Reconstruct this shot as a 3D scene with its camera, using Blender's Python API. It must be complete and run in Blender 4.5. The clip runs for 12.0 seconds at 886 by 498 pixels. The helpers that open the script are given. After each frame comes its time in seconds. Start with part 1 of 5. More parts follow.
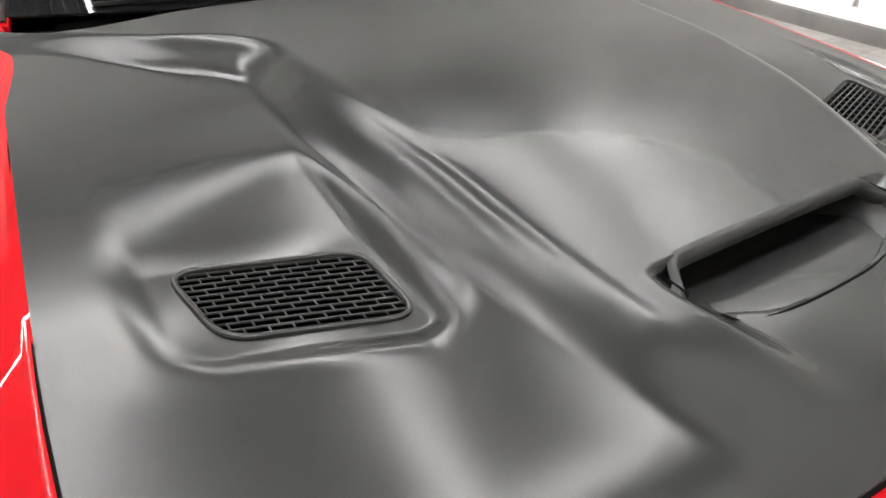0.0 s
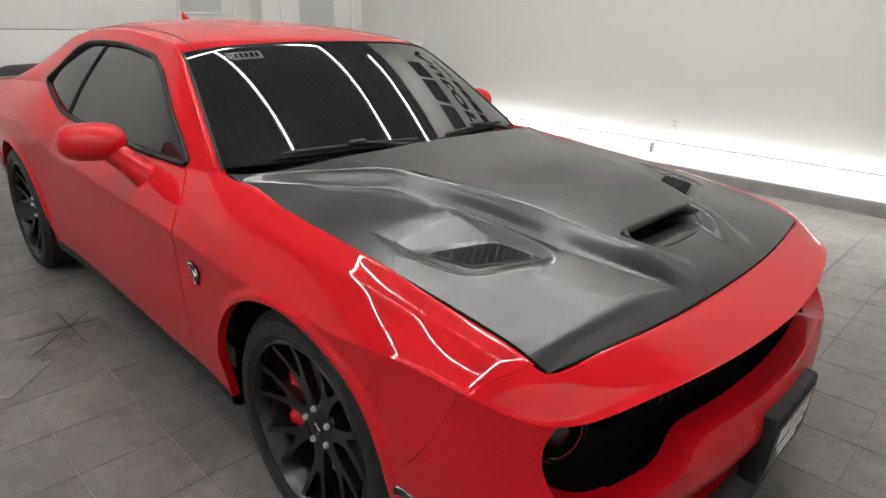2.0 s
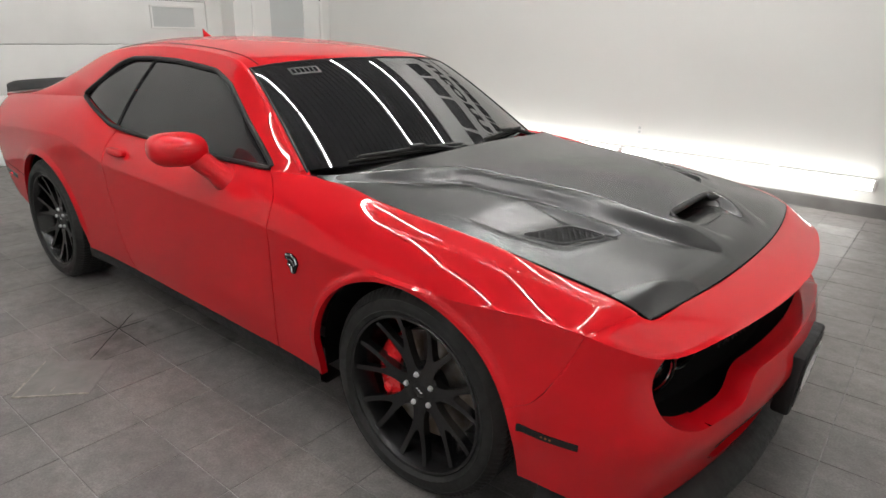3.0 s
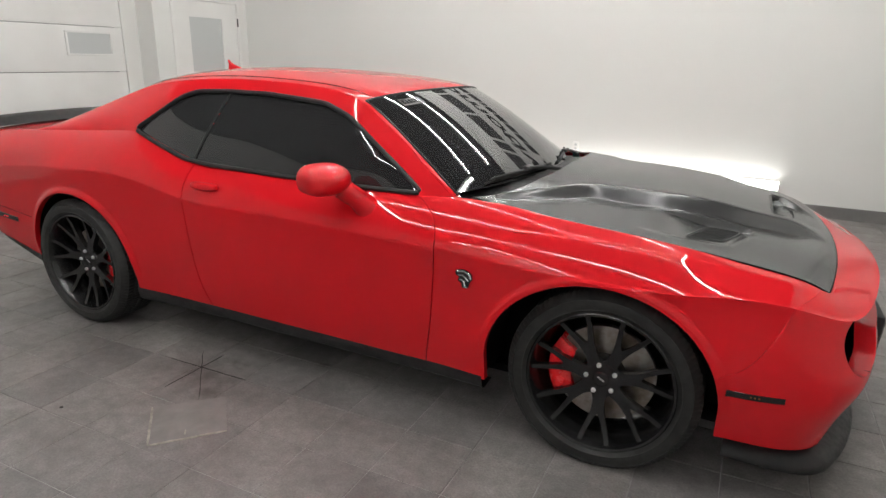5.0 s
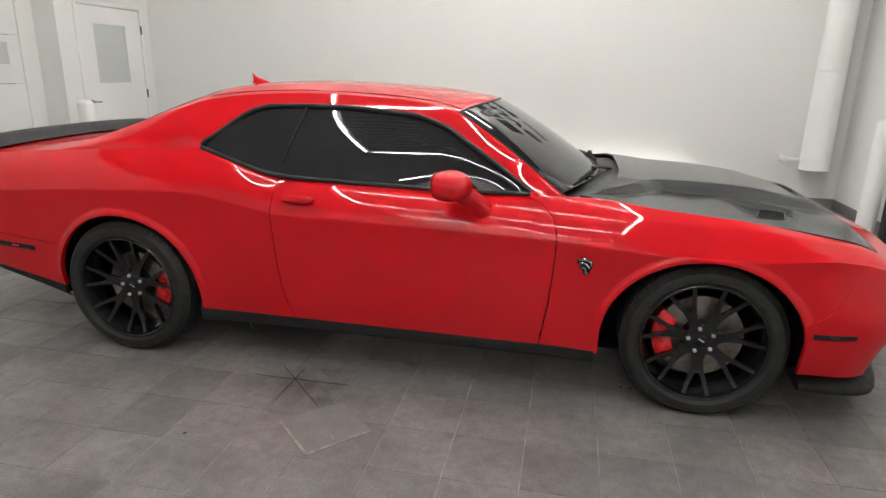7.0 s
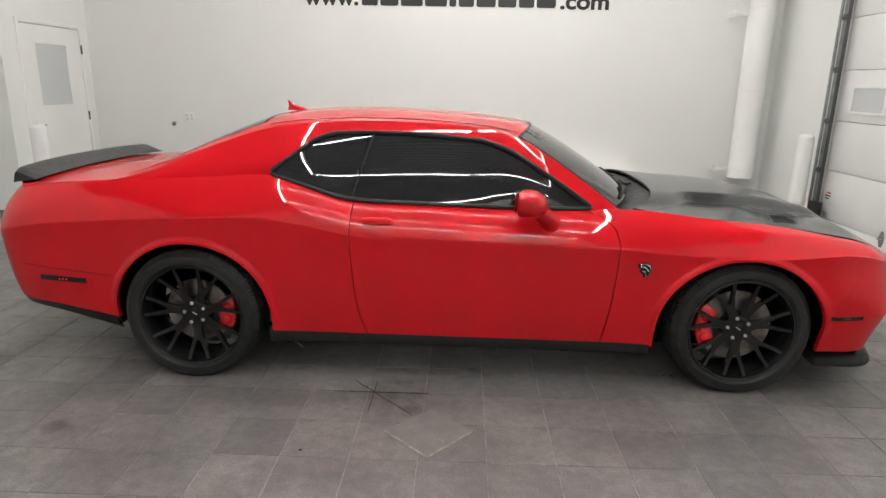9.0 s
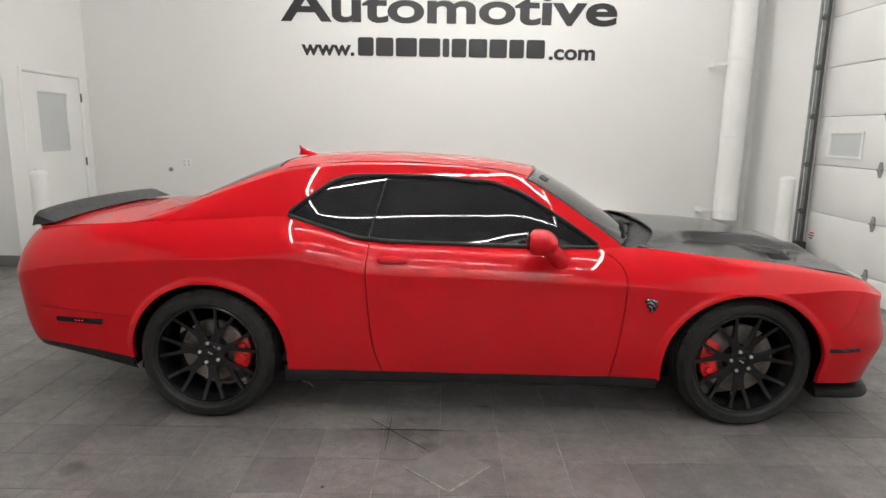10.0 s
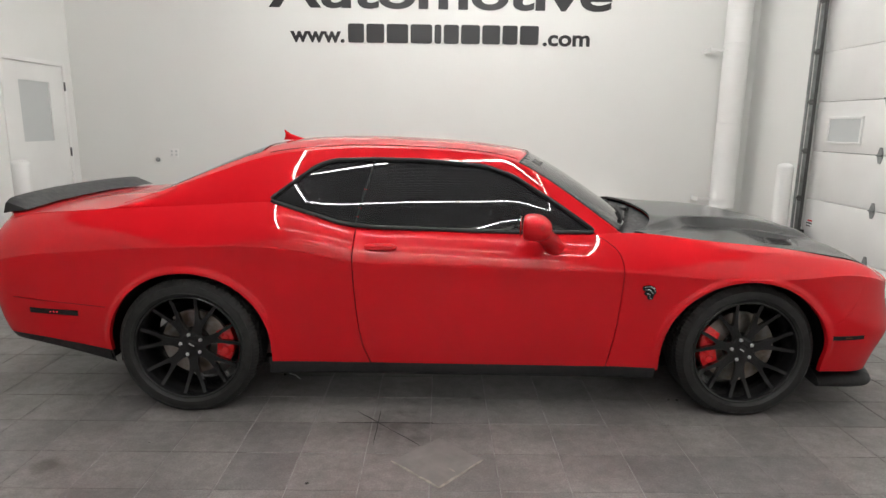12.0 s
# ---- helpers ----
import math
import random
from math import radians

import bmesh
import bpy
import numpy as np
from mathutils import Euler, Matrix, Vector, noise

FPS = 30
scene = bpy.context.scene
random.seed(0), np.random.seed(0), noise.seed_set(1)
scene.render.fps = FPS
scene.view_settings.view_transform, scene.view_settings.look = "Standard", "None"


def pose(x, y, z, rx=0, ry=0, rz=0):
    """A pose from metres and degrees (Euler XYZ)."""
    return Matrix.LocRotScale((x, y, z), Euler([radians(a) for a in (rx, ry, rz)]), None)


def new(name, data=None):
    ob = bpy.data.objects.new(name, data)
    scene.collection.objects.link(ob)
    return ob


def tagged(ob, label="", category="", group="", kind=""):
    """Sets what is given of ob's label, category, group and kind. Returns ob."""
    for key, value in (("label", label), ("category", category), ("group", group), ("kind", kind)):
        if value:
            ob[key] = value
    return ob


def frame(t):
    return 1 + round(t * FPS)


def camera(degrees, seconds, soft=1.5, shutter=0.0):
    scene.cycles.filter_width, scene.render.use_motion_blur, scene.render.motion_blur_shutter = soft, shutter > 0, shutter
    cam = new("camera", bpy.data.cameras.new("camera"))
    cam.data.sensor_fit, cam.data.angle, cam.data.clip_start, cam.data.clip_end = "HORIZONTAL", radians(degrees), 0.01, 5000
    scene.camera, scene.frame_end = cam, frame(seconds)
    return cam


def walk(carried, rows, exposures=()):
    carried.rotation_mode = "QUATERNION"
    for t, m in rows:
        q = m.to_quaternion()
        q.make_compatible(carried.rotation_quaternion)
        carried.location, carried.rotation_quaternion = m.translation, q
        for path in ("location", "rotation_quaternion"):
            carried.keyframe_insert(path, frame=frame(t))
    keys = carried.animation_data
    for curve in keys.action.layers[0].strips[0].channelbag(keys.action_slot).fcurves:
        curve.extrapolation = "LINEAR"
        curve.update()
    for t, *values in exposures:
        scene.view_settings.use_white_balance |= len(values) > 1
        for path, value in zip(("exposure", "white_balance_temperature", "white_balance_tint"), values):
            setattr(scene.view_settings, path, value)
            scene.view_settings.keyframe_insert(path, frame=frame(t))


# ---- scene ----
cam = camera(71.04, 12.0)
PATH = [
    (0.0, 2.3264, -0.6910, 1.3312, 54.930, -0.952, 59.035),
    (0.5, 2.4802, -0.8713, 1.3835, 58.772, -0.897, 55.607),
    (1.0, 2.6368, -1.1478, 1.4468, 62.667, -0.822, 50.840),
    (1.5, 2.8024, -1.4884, 1.4946, 67.262, -0.926, 47.034),
    (2.0, 2.7839, -1.7243, 1.4803, 69.583, -1.193, 44.899),
    (2.5, 2.6866, -1.9365, 1.4788, 70.390, -1.204, 41.975),
    (3.0, 2.6667, -2.2571, 1.4946, 70.727, -1.201, 39.391),
    (5.0, 1.8363, -3.0803, 1.5214, 72.873, -1.163, 25.837),
    (5.5, 1.5798, -3.2176, 1.5140, 73.115, -1.099, 22.184),
    (6.0, 1.3181, -3.3726, 1.5339, 73.336, -1.131, 18.626),
    (6.5, 1.0747, -3.5955, 1.5527, 73.613, -1.127, 15.218),
    (7.0, 0.8134, -3.7050, 1.5386, 73.712, -1.120, 11.535),
    (7.5, 0.5544, -3.7647, 1.5508, 74.018, -1.132, 8.586),
    (9.5, -0.1356, -4.1361, 1.6039, 76.415, -0.967, 0.705),
    (10.0, -0.1935, -4.1697, 1.5880, 79.268, -0.925, 0.162),
    (10.5, -0.2178, -4.1102, 1.5516, 79.768, -0.904, -0.346),
    (11.0, -0.1954, -4.0323, 1.5264, 79.863, -0.871, -0.581),
    (11.5, -0.1780, -4.0371, 1.5239, 79.430, -0.840, -0.635),
    (12.0, -0.1648, -4.0496, 1.5288, 78.638, -0.702, -0.329),
]
walk(cam, [(t, pose(*row)) for t, *row in PATH], [(0.0, 0.5), (0.5, 0.60), (1.0, 0.26), (1.5, 0.0), (2.0, 0.05), (5.0, 0.25), (7.5, 0.28), (9.5, 0.30), (10.5, 0.20), (12.0, 0.24)])

# ---- light ----
world = bpy.data.worlds.new("studio")
scene.world = world
world.use_nodes = True
world.node_tree.nodes["Background"].inputs[0].default_value = (0.5, 0.52, 0.55, 1)
world.node_tree.nodes["Background"].inputs[1].default_value = 0.05
TUBE_POWER = 92.0        # ceiling tubes
FLOOR_TUBE_POWER = 8.0   # tubes along the foot of the wall
CEILING = 4.95


# ---- materials ----
def ramp_mix(nt, a, b, fac):
    m = nt.nodes.new("ShaderNodeMix")
    m.data_type = "RGBA"
    m.inputs["A"].default_value, m.inputs["B"].default_value = (*a, 1), (*b, 1)
    nt.links.new(fac, m.inputs["Factor"])
    return m.outputs["Result"]


def noise_out(nt, scale, detail=4.0, lo=0.35, hi=0.65, stretch=None):
    co = nt.nodes.new("ShaderNodeTexCoord").outputs["Object"]
    if stretch:
        mp = nt.nodes.new("ShaderNodeMapping")
        mp.inputs["Scale"].default_value = stretch
        nt.links.new(co, mp.inputs["Vector"])
        co = mp.outputs["Vector"]
    n = nt.nodes.new("ShaderNodeTexNoise")
    n.inputs["Scale"].default_value, n.inputs["Detail"].default_value = scale, detail
    nt.links.new(co, n.inputs["Vector"])
    r = nt.nodes.new("ShaderNodeMapRange")
    r.inputs["From Min"].default_value, r.inputs["From Max"].default_value = lo, hi
    nt.links.new(n.outputs["Fac"], r.inputs["Value"])
    return r.outputs["Result"]


def material(name, a, b=None, rough=0.5, rough2=None, metal=0.0, scale=6.0, fine=0.0, fine_scale=300.0, coat=0.0, spec=0.5, stretch=None, coat_rough=0.02):
    """Two colours mixed by a broad noise, roughness that varies with it, fine relief."""
    m = bpy.data.materials.new(name)
    m.use_nodes = True
    nt = m.node_tree
    p = nt.nodes["Principled BSDF"]
    p.inputs["Metallic"].default_value, p.inputs["Specular IOR Level"].default_value = metal, spec
    p.inputs["Coat Weight"].default_value, p.inputs["Coat Roughness"].default_value, p.inputs["Coat IOR"].default_value = coat, coat_rough, 1.52
    if b:
        f = noise_out(nt, scale, stretch=stretch)
        nt.links.new(ramp_mix(nt, a, b, f), p.inputs["Base Color"])
    else:
        p.inputs["Base Color"].default_value = (*a, 1)
    if rough2 is not None:
        f2 = noise_out(nt, scale * 3.1, stretch=stretch)
        r = nt.nodes.new("ShaderNodeMapRange")
        r.inputs["To Min"].default_value, r.inputs["To Max"].default_value = rough, rough2
        nt.links.new(f2, r.inputs["Value"])
        nt.links.new(r.outputs["Result"], p.inputs["Roughness"])
    else:
        p.inputs["Roughness"].default_value = rough
    if fine:
        bp = nt.nodes.new("ShaderNodeBump")
        bp.inputs["Strength"].default_value, bp.inputs["Distance"].default_value = fine, 0.001
        nt.links.new(noise_out(nt, fine_scale, 3.0, 0.2, 0.8), bp.inputs["Height"])
        nt.links.new(bp.outputs["Normal"], p.inputs["Normal"])
    return m


def glowing(name, colour, strength):
    m = bpy.data.materials.new(name)
    m.use_nodes = True
    p = m.node_tree.nodes["Principled BSDF"]
    p.inputs["Base Color"].default_value = (*[0.8 * c for c in colour], 1)
    p.inputs["Emission Color"].default_value, p.inputs["Emission Strength"].default_value = (*colour, 1), strength
    return m


def glass(name, tint, rough=0.0, clear=1.0):
    m = bpy.data.materials.new(name)
    m.use_nodes = True
    p = m.node_tree.nodes["Principled BSDF"]
    p.inputs["Base Color"].default_value = (*tint, 1)
    p.inputs["Transmission Weight"].default_value, p.inputs["Roughness"].default_value, p.inputs["IOR"].default_value = clear, rough, 1.5
    return m


RED = material("red_paint", (0.57, 0.005, 0.011), (0.560, 0.004, 0.010), 0.50, coat=0.72, scale=2.0, coat_rough=0.008, spec=0.06)
HOOD_BLACK = material("satin_black_wrap", (0.034, 0.034, 0.0345), (0.038, 0.038, 0.0385), 0.215, scale=3.0, fine=0.02, fine_scale=900, spec=0.62)
SATIN = material("satin_black_trim", (0.016, 0.016, 0.017), (0.024, 0.024, 0.024), 0.38, 0.48, scale=9, fine=0.06)
PLASTIC = material("black_plastic", (0.012, 0.012, 0.013), (0.02, 0.02, 0.02), 0.45, 0.6, scale=14, fine=0.25, spec=0.3)
GLOSS = material("gloss_black", (0.006, 0.006, 0.007), None, 0.12)
# near-black that puts the shade of recesses and gaps into the colour
VOID = material("recess_shade_black", (0.004, 0.004, 0.004), None, 0.8, spec=0.1)
RUBBER = material("tyre_rubber", (0.012, 0.012, 0.012), (0.020, 0.020, 0.0195), 0.5, 0.65, scale=20, fine=0.2, spec=0.35)
RIM = material("matte_black_alloy", (0.006, 0.006, 0.0065), (0.009, 0.009, 0.0095), 0.20, 0.26, scale=12, spec=0.5)
STEEL = material("brake_steel", (0.38, 0.36, 0.34), (0.22, 0.18, 0.145), 0.28, 0.42, metal=1.0, scale=20)
CHROME = material("chrome", (0.75, 0.75, 0.76), None, 0.12, metal=1.0)
CALIPER = material("red_caliper", (0.85, 0.015, 0.02), (0.82, 0.012, 0.016), 0.25, 0.30, coat=1.0)
NUT = material("bright_nut", (0.78, 0.78, 0.78), None, 0.38, metal=0.6)
TINT = glass("tinted_glass", (0.040, 0.040, 0.042), clear=0.5)
SHIELD = glass("windscreen_glass", (0.034, 0.034, 0.036), clear=0.6)
LENS = glass("clear_lens", (0.9, 0.92, 0.95))
CABIN = material("cabin_trim", (0.05, 0.05, 0.052), (0.08, 0.08, 0.08), 0.6, 0.8, scale=20)
AMBER = material("marker_lens_amber", (0.22, 0.07, 0.02), None, 0.2)
MARKER_RED = glowing("marker_lens_red", (1.0, 0.01, 0.03), 1.6)
MARKER_DARK = material("smoked_marker", (0.008, 0.006, 0.006), None, 0.15)
WHITE_PAINT = material("white_wall_paint", (0.735, 0.74, 0.715), (0.72, 0.725, 0.70), 0.6, 0.68, scale=0.8, fine=0.05, fine_scale=160)
DOOR_WHITE = material("white_door_paint", (0.78, 0.78, 0.76), (0.74, 0.74, 0.72), 0.4, 0.5, scale=2.0, fine=0.08, fine_scale=80)
CEILING_DARK = material("dark_steel_deck", (0.078, 0.078, 0.079), (0.098, 0.098, 0.099), 0.5, 0.6, scale=2.0)
REAR_PAINT = material("rear_wall_paint", (0.74, 0.74, 0.73), (0.71, 0.71, 0.70), 0.6, 0.7, scale=1.5)
SKIRT = material("grey_cove_base", (0.17, 0.165, 0.16), (0.13, 0.125, 0.12), 0.5, 0.6, scale=4.0)
FROST = material("frosted_glass", (0.52, 0.54, 0.535), None, 0.5, spec=0.3)
METAL_GREY = material("galvanised_steel", (0.30, 0.31, 0.31), (0.20, 0.21, 0.21), 0.4, 0.55, metal=0.8, scale=12)
DARK_METAL = material("dark_steel", (0.07, 0.07, 0.07), (0.11, 0.11, 0.11), 0.4, 0.5, metal=0.6, scale=12)
INK = material("black_wall_lettering", (0.012, 0.012, 0.013), None, 0.45)
WHITE_INK = material("white_lettering", (0.75, 0.75, 0.75), None, 0.4)
GROUT = material("tile_grout", (0.33, 0.32, 0.31), (0.17, 0.166, 0.162), 0.85, scale=8)
TUBE = glowing("ceiling_tube", (1.0, 0.985, 0.965), TUBE_POWER)
FLOOR_TUBE = glowing("floor_tube", (1.0, 0.98, 0.95), FLOOR_TUBE_POWER)


def tile_material():
    m = bpy.data.materials.new("stone_tile")
    m.use_nodes = True
    nt = m.node_tree
    p = nt.nodes["Principled BSDF"]
    rnd = nt.nodes.new("ShaderNodeObjectInfo").outputs["Random"]
    co = nt.nodes.new("ShaderNodeNewGeometry").outputs["Position"]
    def nz(scale, detail, lo, hi):
        n = nt.nodes.new("ShaderNodeTexNoise")
        n.inputs["Scale"].default_value, n.inputs["Detail"].default_value, n.inputs["Roughness"].default_value = scale, detail, 0.62
        nt.links.new(co, n.inputs["Vector"])
        r = nt.nodes.new("ShaderNodeMapRange")
        r.inputs["From Min"].default_value, r.inputs["From Max"].default_value = lo, hi
        nt.links.new(n.outputs["Fac"], r.inputs["Value"])
        return r.outputs["Result"]
    big = ramp_mix(nt, (0.125, 0.117, 0.114), (0.195, 0.184, 0.180), nz(3.2, 5.0, 0.3, 0.7))
    grain = ramp_mix(nt, (0.78, 0.775, 0.77), (1.18, 1.175, 1.17), nz(17.0, 8.0, 0.30, 0.70))
    speck = ramp_mix(nt, (0.80, 0.795, 0.79), (1.20, 1.20, 1.20), nz(110.0, 3.0, 0.32, 0.68))
    each = ramp_mix(nt, (0.86, 0.86, 0.87), (1.12, 1.11, 1.10), rnd)
    def times(a, b):
        x = nt.nodes.new("ShaderNodeMix")
        x.data_type, x.blend_type = "RGBA", "MULTIPLY"
        x.inputs["Factor"].default_value = 1.0
        nt.links.new(a, x.inputs["A"]), nt.links.new(b, x.inputs["B"])
        return x.outputs["Result"]
    def stain(x, y, rx, ry):
        """A blot with a ragged edge, 1 inside and 0 outside."""
        mp = nt.nodes.new("ShaderNodeMapping")
        mp.vector_type = "TEXTURE"
        mp.inputs["Location"].default_value, mp.inputs["Scale"].default_value = (x, y, 0), (rx, ry, 1)
        nt.links.new(co, mp.inputs["Vector"])
        ln = nt.nodes.new("ShaderNodeVectorMath")
        ln.operation = "LENGTH"
        nt.links.new(mp.outputs["Vector"], ln.inputs[0])
        ad = nt.nodes.new("ShaderNodeMath")
        ad.operation = "MULTIPLY_ADD"
        ad.inputs[1].default_value = 1.1
        nt.links.new(nz(9.0, 6.0, 0.3, 0.7), ad.inputs[0]), nt.links.new(ln.outputs["Value"], ad.inputs[2])
        r = nt.nodes.new("ShaderNodeMapRange")
        r.inputs["From Min"].default_value, r.inputs["From Max"].default_value = 1.35, 0.55
        nt.links.new(ad.outputs[0], r.inputs["Value"])
        return r.outputs["Result"]
    col = times(times(times(big, grain), speck), each)
    for spot in ((-0.38, -1.10, 0.26, 0.16), (-0.24, -1.22, 0.12, 0.10), (-0.36, -0.93, 0.09, 0.06), (0.05, -0.75, 0.05, 0.035), (-0.30, -0.81, 0.06, 0.035), (1.55, -2.0, 0.14, 0.09), (-1.9, -1.5, 0.12, 0.10), (3.1, 0.6, 0.3, 0.14)):
        col = times(col, ramp_mix(nt, (1, 1, 1), (0.48, 0.45, 0.43), stain(*spot)))
    # dusty scuffs
    col = times(col, ramp_mix(nt, (1, 1, 1), (1.22, 1.20, 1.18), nz(1.1, 9.0, 0.52, 0.72)))
    nt.links.new(col, p.inputs["Base Color"])
    rr = nt.nodes.new("ShaderNodeMapRange")
    rr.inputs["To Min"].default_value, rr.inputs["To Max"].default_value = 0.34, 0.52
    nt.links.new(nz(5.0, 6.0, 0.3, 0.7), rr.inputs["Value"])
    nt.links.new(rr.outputs["Result"], p.inputs["Roughness"])
    bp = nt.nodes.new("ShaderNodeBump")
    bp.inputs["Strength"].default_value, bp.inputs["Distance"].default_value = 0.10, 0.002
    nt.links.new(nz(55.0, 6.0, 0.2, 0.8), bp.inputs["Height"])
    nt.links.new(bp.outputs["Normal"], p.inputs["Normal"])
    return m


TILE = tile_material()


# ---- mesh tools ----
def part(name, bm, mat, parent=None, label="", smooth=35.0):
    """Links a bmesh as one mesh object, under parent if given."""
    me = bpy.data.meshes.new(name)
    bmesh.ops.recalc_face_normals(bm, faces=bm.faces)
    bm.to_mesh(me)
    bm.free()
    me.materials.append(mat)
    if smooth:
        me.shade_smooth()
        me.set_sharp_from_angle(angle=radians(smooth))
    ob = new(name, me)
    if parent:
        ob.parent = parent
    if label:
        ob["label"] = label
    return ob


def empty(name, m=None, parent=None):
    ob = new(name)
    ob.empty_display_size = 0.1
    if m:
        ob.matrix_basis = m
    if parent:
        ob.parent = parent
    return ob


def joined(*meshes):
    """One bmesh out of several."""
    out = bmesh.new()
    for b in meshes:
        me = bpy.data.meshes.new("join")
        b.to_mesh(me)
        b.free()
        out.from_mesh(me)
        bpy.data.meshes.remove(me)
    return out


def box(x0, y0, z0, x1, y1, z1, bevel=0.0, seg=2):
    bm = bmesh.new()
    bmesh.ops.create_cube(bm, size=1.0)
    bmesh.ops.transform(bm, matrix=Matrix.Translation(((x0 + x1) / 2, (y0 + y1) / 2, (z0 + z1) / 2)) @ Matrix.Diagonal((x1 - x0, y1 - y0, z1 - z0, 1)), verts=bm.verts)
    if bevel:
        bmesh.ops.bevel(bm, geom=bm.edges[:], offset=bevel, segments=seg, profile=0.5, affect="EDGES")
    return bm


def lathe(profile, steps=48, closed=False, notch=(), depth=0.0):
    """A profile of (radius, height) turned round z; the points named in notch step in and out."""
    bm = bmesh.new()
    rings = []
    for k in range(steps):
        a = 2 * math.pi * k / steps
        cut = [depth if i in notch and k % 4 < 1 else 0.0 for i in range(len(profile))]
        rings.append([bm.verts.new(((r - c) * math.cos(a), (r - c) * math.sin(a), h)) for (r, h), c in zip(profile, cut)])
    n = len(profile)
    for k in range(steps):
        p, q = rings[k], rings[(k + 1) % steps]
        for i in range(n if closed else n - 1):
            j = (i + 1) % n
            bm.faces.new((p[i], q[i], q[j], p[j]))
    bmesh.ops.remove_doubles(bm, verts=bm.verts, dist=1e-5)
    return bm


def turned(bm, m):
    bmesh.ops.transform(bm, matrix=m, verts=bm.verts)
    return bm


def tube(points, radius, sides=8, closed=False):
    """A round bar along points."""
    bm = bmesh.new()
    pts = [Vector(p) for p in points]
    n, rings = len(pts), []
    up = Vector((0.13, 0.21, 0.97))
    for i, p in enumerate(pts):
        d = (pts[(i + 1) % n] - pts[i - 1]) if closed else (pts[min(i + 1, n - 1)] - pts[max(i - 1, 0)])
        d.normalize()
        a = d.cross(up).normalized()
        b = d.cross(a)
        r = radius[i] if isinstance(radius, (list, tuple)) else radius
        rings.append([bm.verts.new(p + r * (math.cos(2 * math.pi * k / sides) * a + math.sin(2 * math.pi * k / sides) * b)) for k in range(sides)])
    for i in range(n if closed else n - 1):
        p, q = rings[i], rings[(i + 1) % n]
        for k in range(sides):
            bm.faces.new((p[k], p[(k + 1) % sides], q[(k + 1) % sides], q[k]))
    if not closed:
        bm.faces.new(rings[0][::-1]), bm.faces.new(rings[-1])
    return bm


def prism(outline, depth):
    """A flat outline of (x, y), raised along z by depth."""
    bm = bmesh.new()
    f = bm.faces.new([bm.verts.new((x, y, 0)) for x, y in outline])
    g = bmesh.ops.extrude_face_region(bm, geom=[f])
    bmesh.ops.translate(bm, vec=(0, 0, depth), verts=[v for v in g["geom"] if isinstance(v, bmesh.types.BMVert)])
    return bm


def sheet(f, nu, nv):
    """A grid of f(u, v) for u and v from 0 to 1; returns the bmesh and its vertices by row."""
    bm = bmesh.new()
    rows = [[bm.verts.new(f(i / nu, j / nv)) for j in range(nv + 1)] for i in range(nu + 1)]
    for i in range(nu):
        for j in range(nv):
            bm.faces.new((rows[i][j], rows[i + 1][j], rows[i + 1][j + 1], rows[i][j + 1]))
    return bm, rows


def cut_out(bm, inside, onto):
    """Takes away the faces within a region and draws the rim's vertices onto its outline."""
    ins = {v for v in bm.verts if inside(v.co)}
    gone = [f for f in bm.faces if all(v in ins for v in f.verts)]
    bmesh.ops.delete(bm, geom=gone, context="FACES_ONLY")
    for v in ins:
        if v.link_faces:
            v.co = onto(v.co)
    loose = [v for v in bm.verts if not v.link_faces]
    bmesh.ops.delete(bm, geom=loose, context="VERTS")
    bmesh.ops.dissolve_degenerate(bm, dist=0.0004, edges=bm.edges)


def hem(bm, shift):
    """Turns all open edges inwards; shift(co) gives the way."""
    edges = [e for e in bm.edges if e.is_boundary]
    g = bmesh.ops.extrude_edge_only(bm, edges=edges)
    for v in [v for v in g["geom"] if isinstance(v, bmesh.types.BMVert)]:
        v.co += Vector(shift(v.co))
    return bm


def mirrored(bm):
    b = bm.copy()
    bmesh.ops.scale(b, vec=(1, -1, 1), verts=b.verts)
    bmesh.ops.reverse_faces(b, faces=b.faces)
    return b


def curve(xs, ys):
    """A smooth monotone curve through the points."""
    xs, ys = np.array(xs, float), np.array(ys, float)
    h, d = np.diff(xs), np.diff(ys) / np.diff(xs)
    m = np.zeros(len(xs))
    m[0], m[-1] = d[0], d[-1]
    for i in range(1, len(xs) - 1):
        if d[i - 1] * d[i] > 0:
            w1, w2 = 2 * h[i] + h[i - 1], h[i] + 2 * h[i - 1]
            m[i] = (w1 + w2) / (w1 / d[i - 1] + w2 / d[i])
    def f(x):
        x = min(max(x, xs[0]), xs[-1])
        i = min(max(int(np.searchsorted(xs, x)) - 1, 0), len(h) - 1)
        t = (x - xs[i]) / h[i]
        return float((1 + 2 * t) * (1 - t) ** 2 * ys[i] + t * (1 - t) ** 2 * h[i] * m[i] + t * t * (3 - 2 * t) * ys[i + 1] + t * t * (t - 1) * h[i] * m[i + 1])
    return f


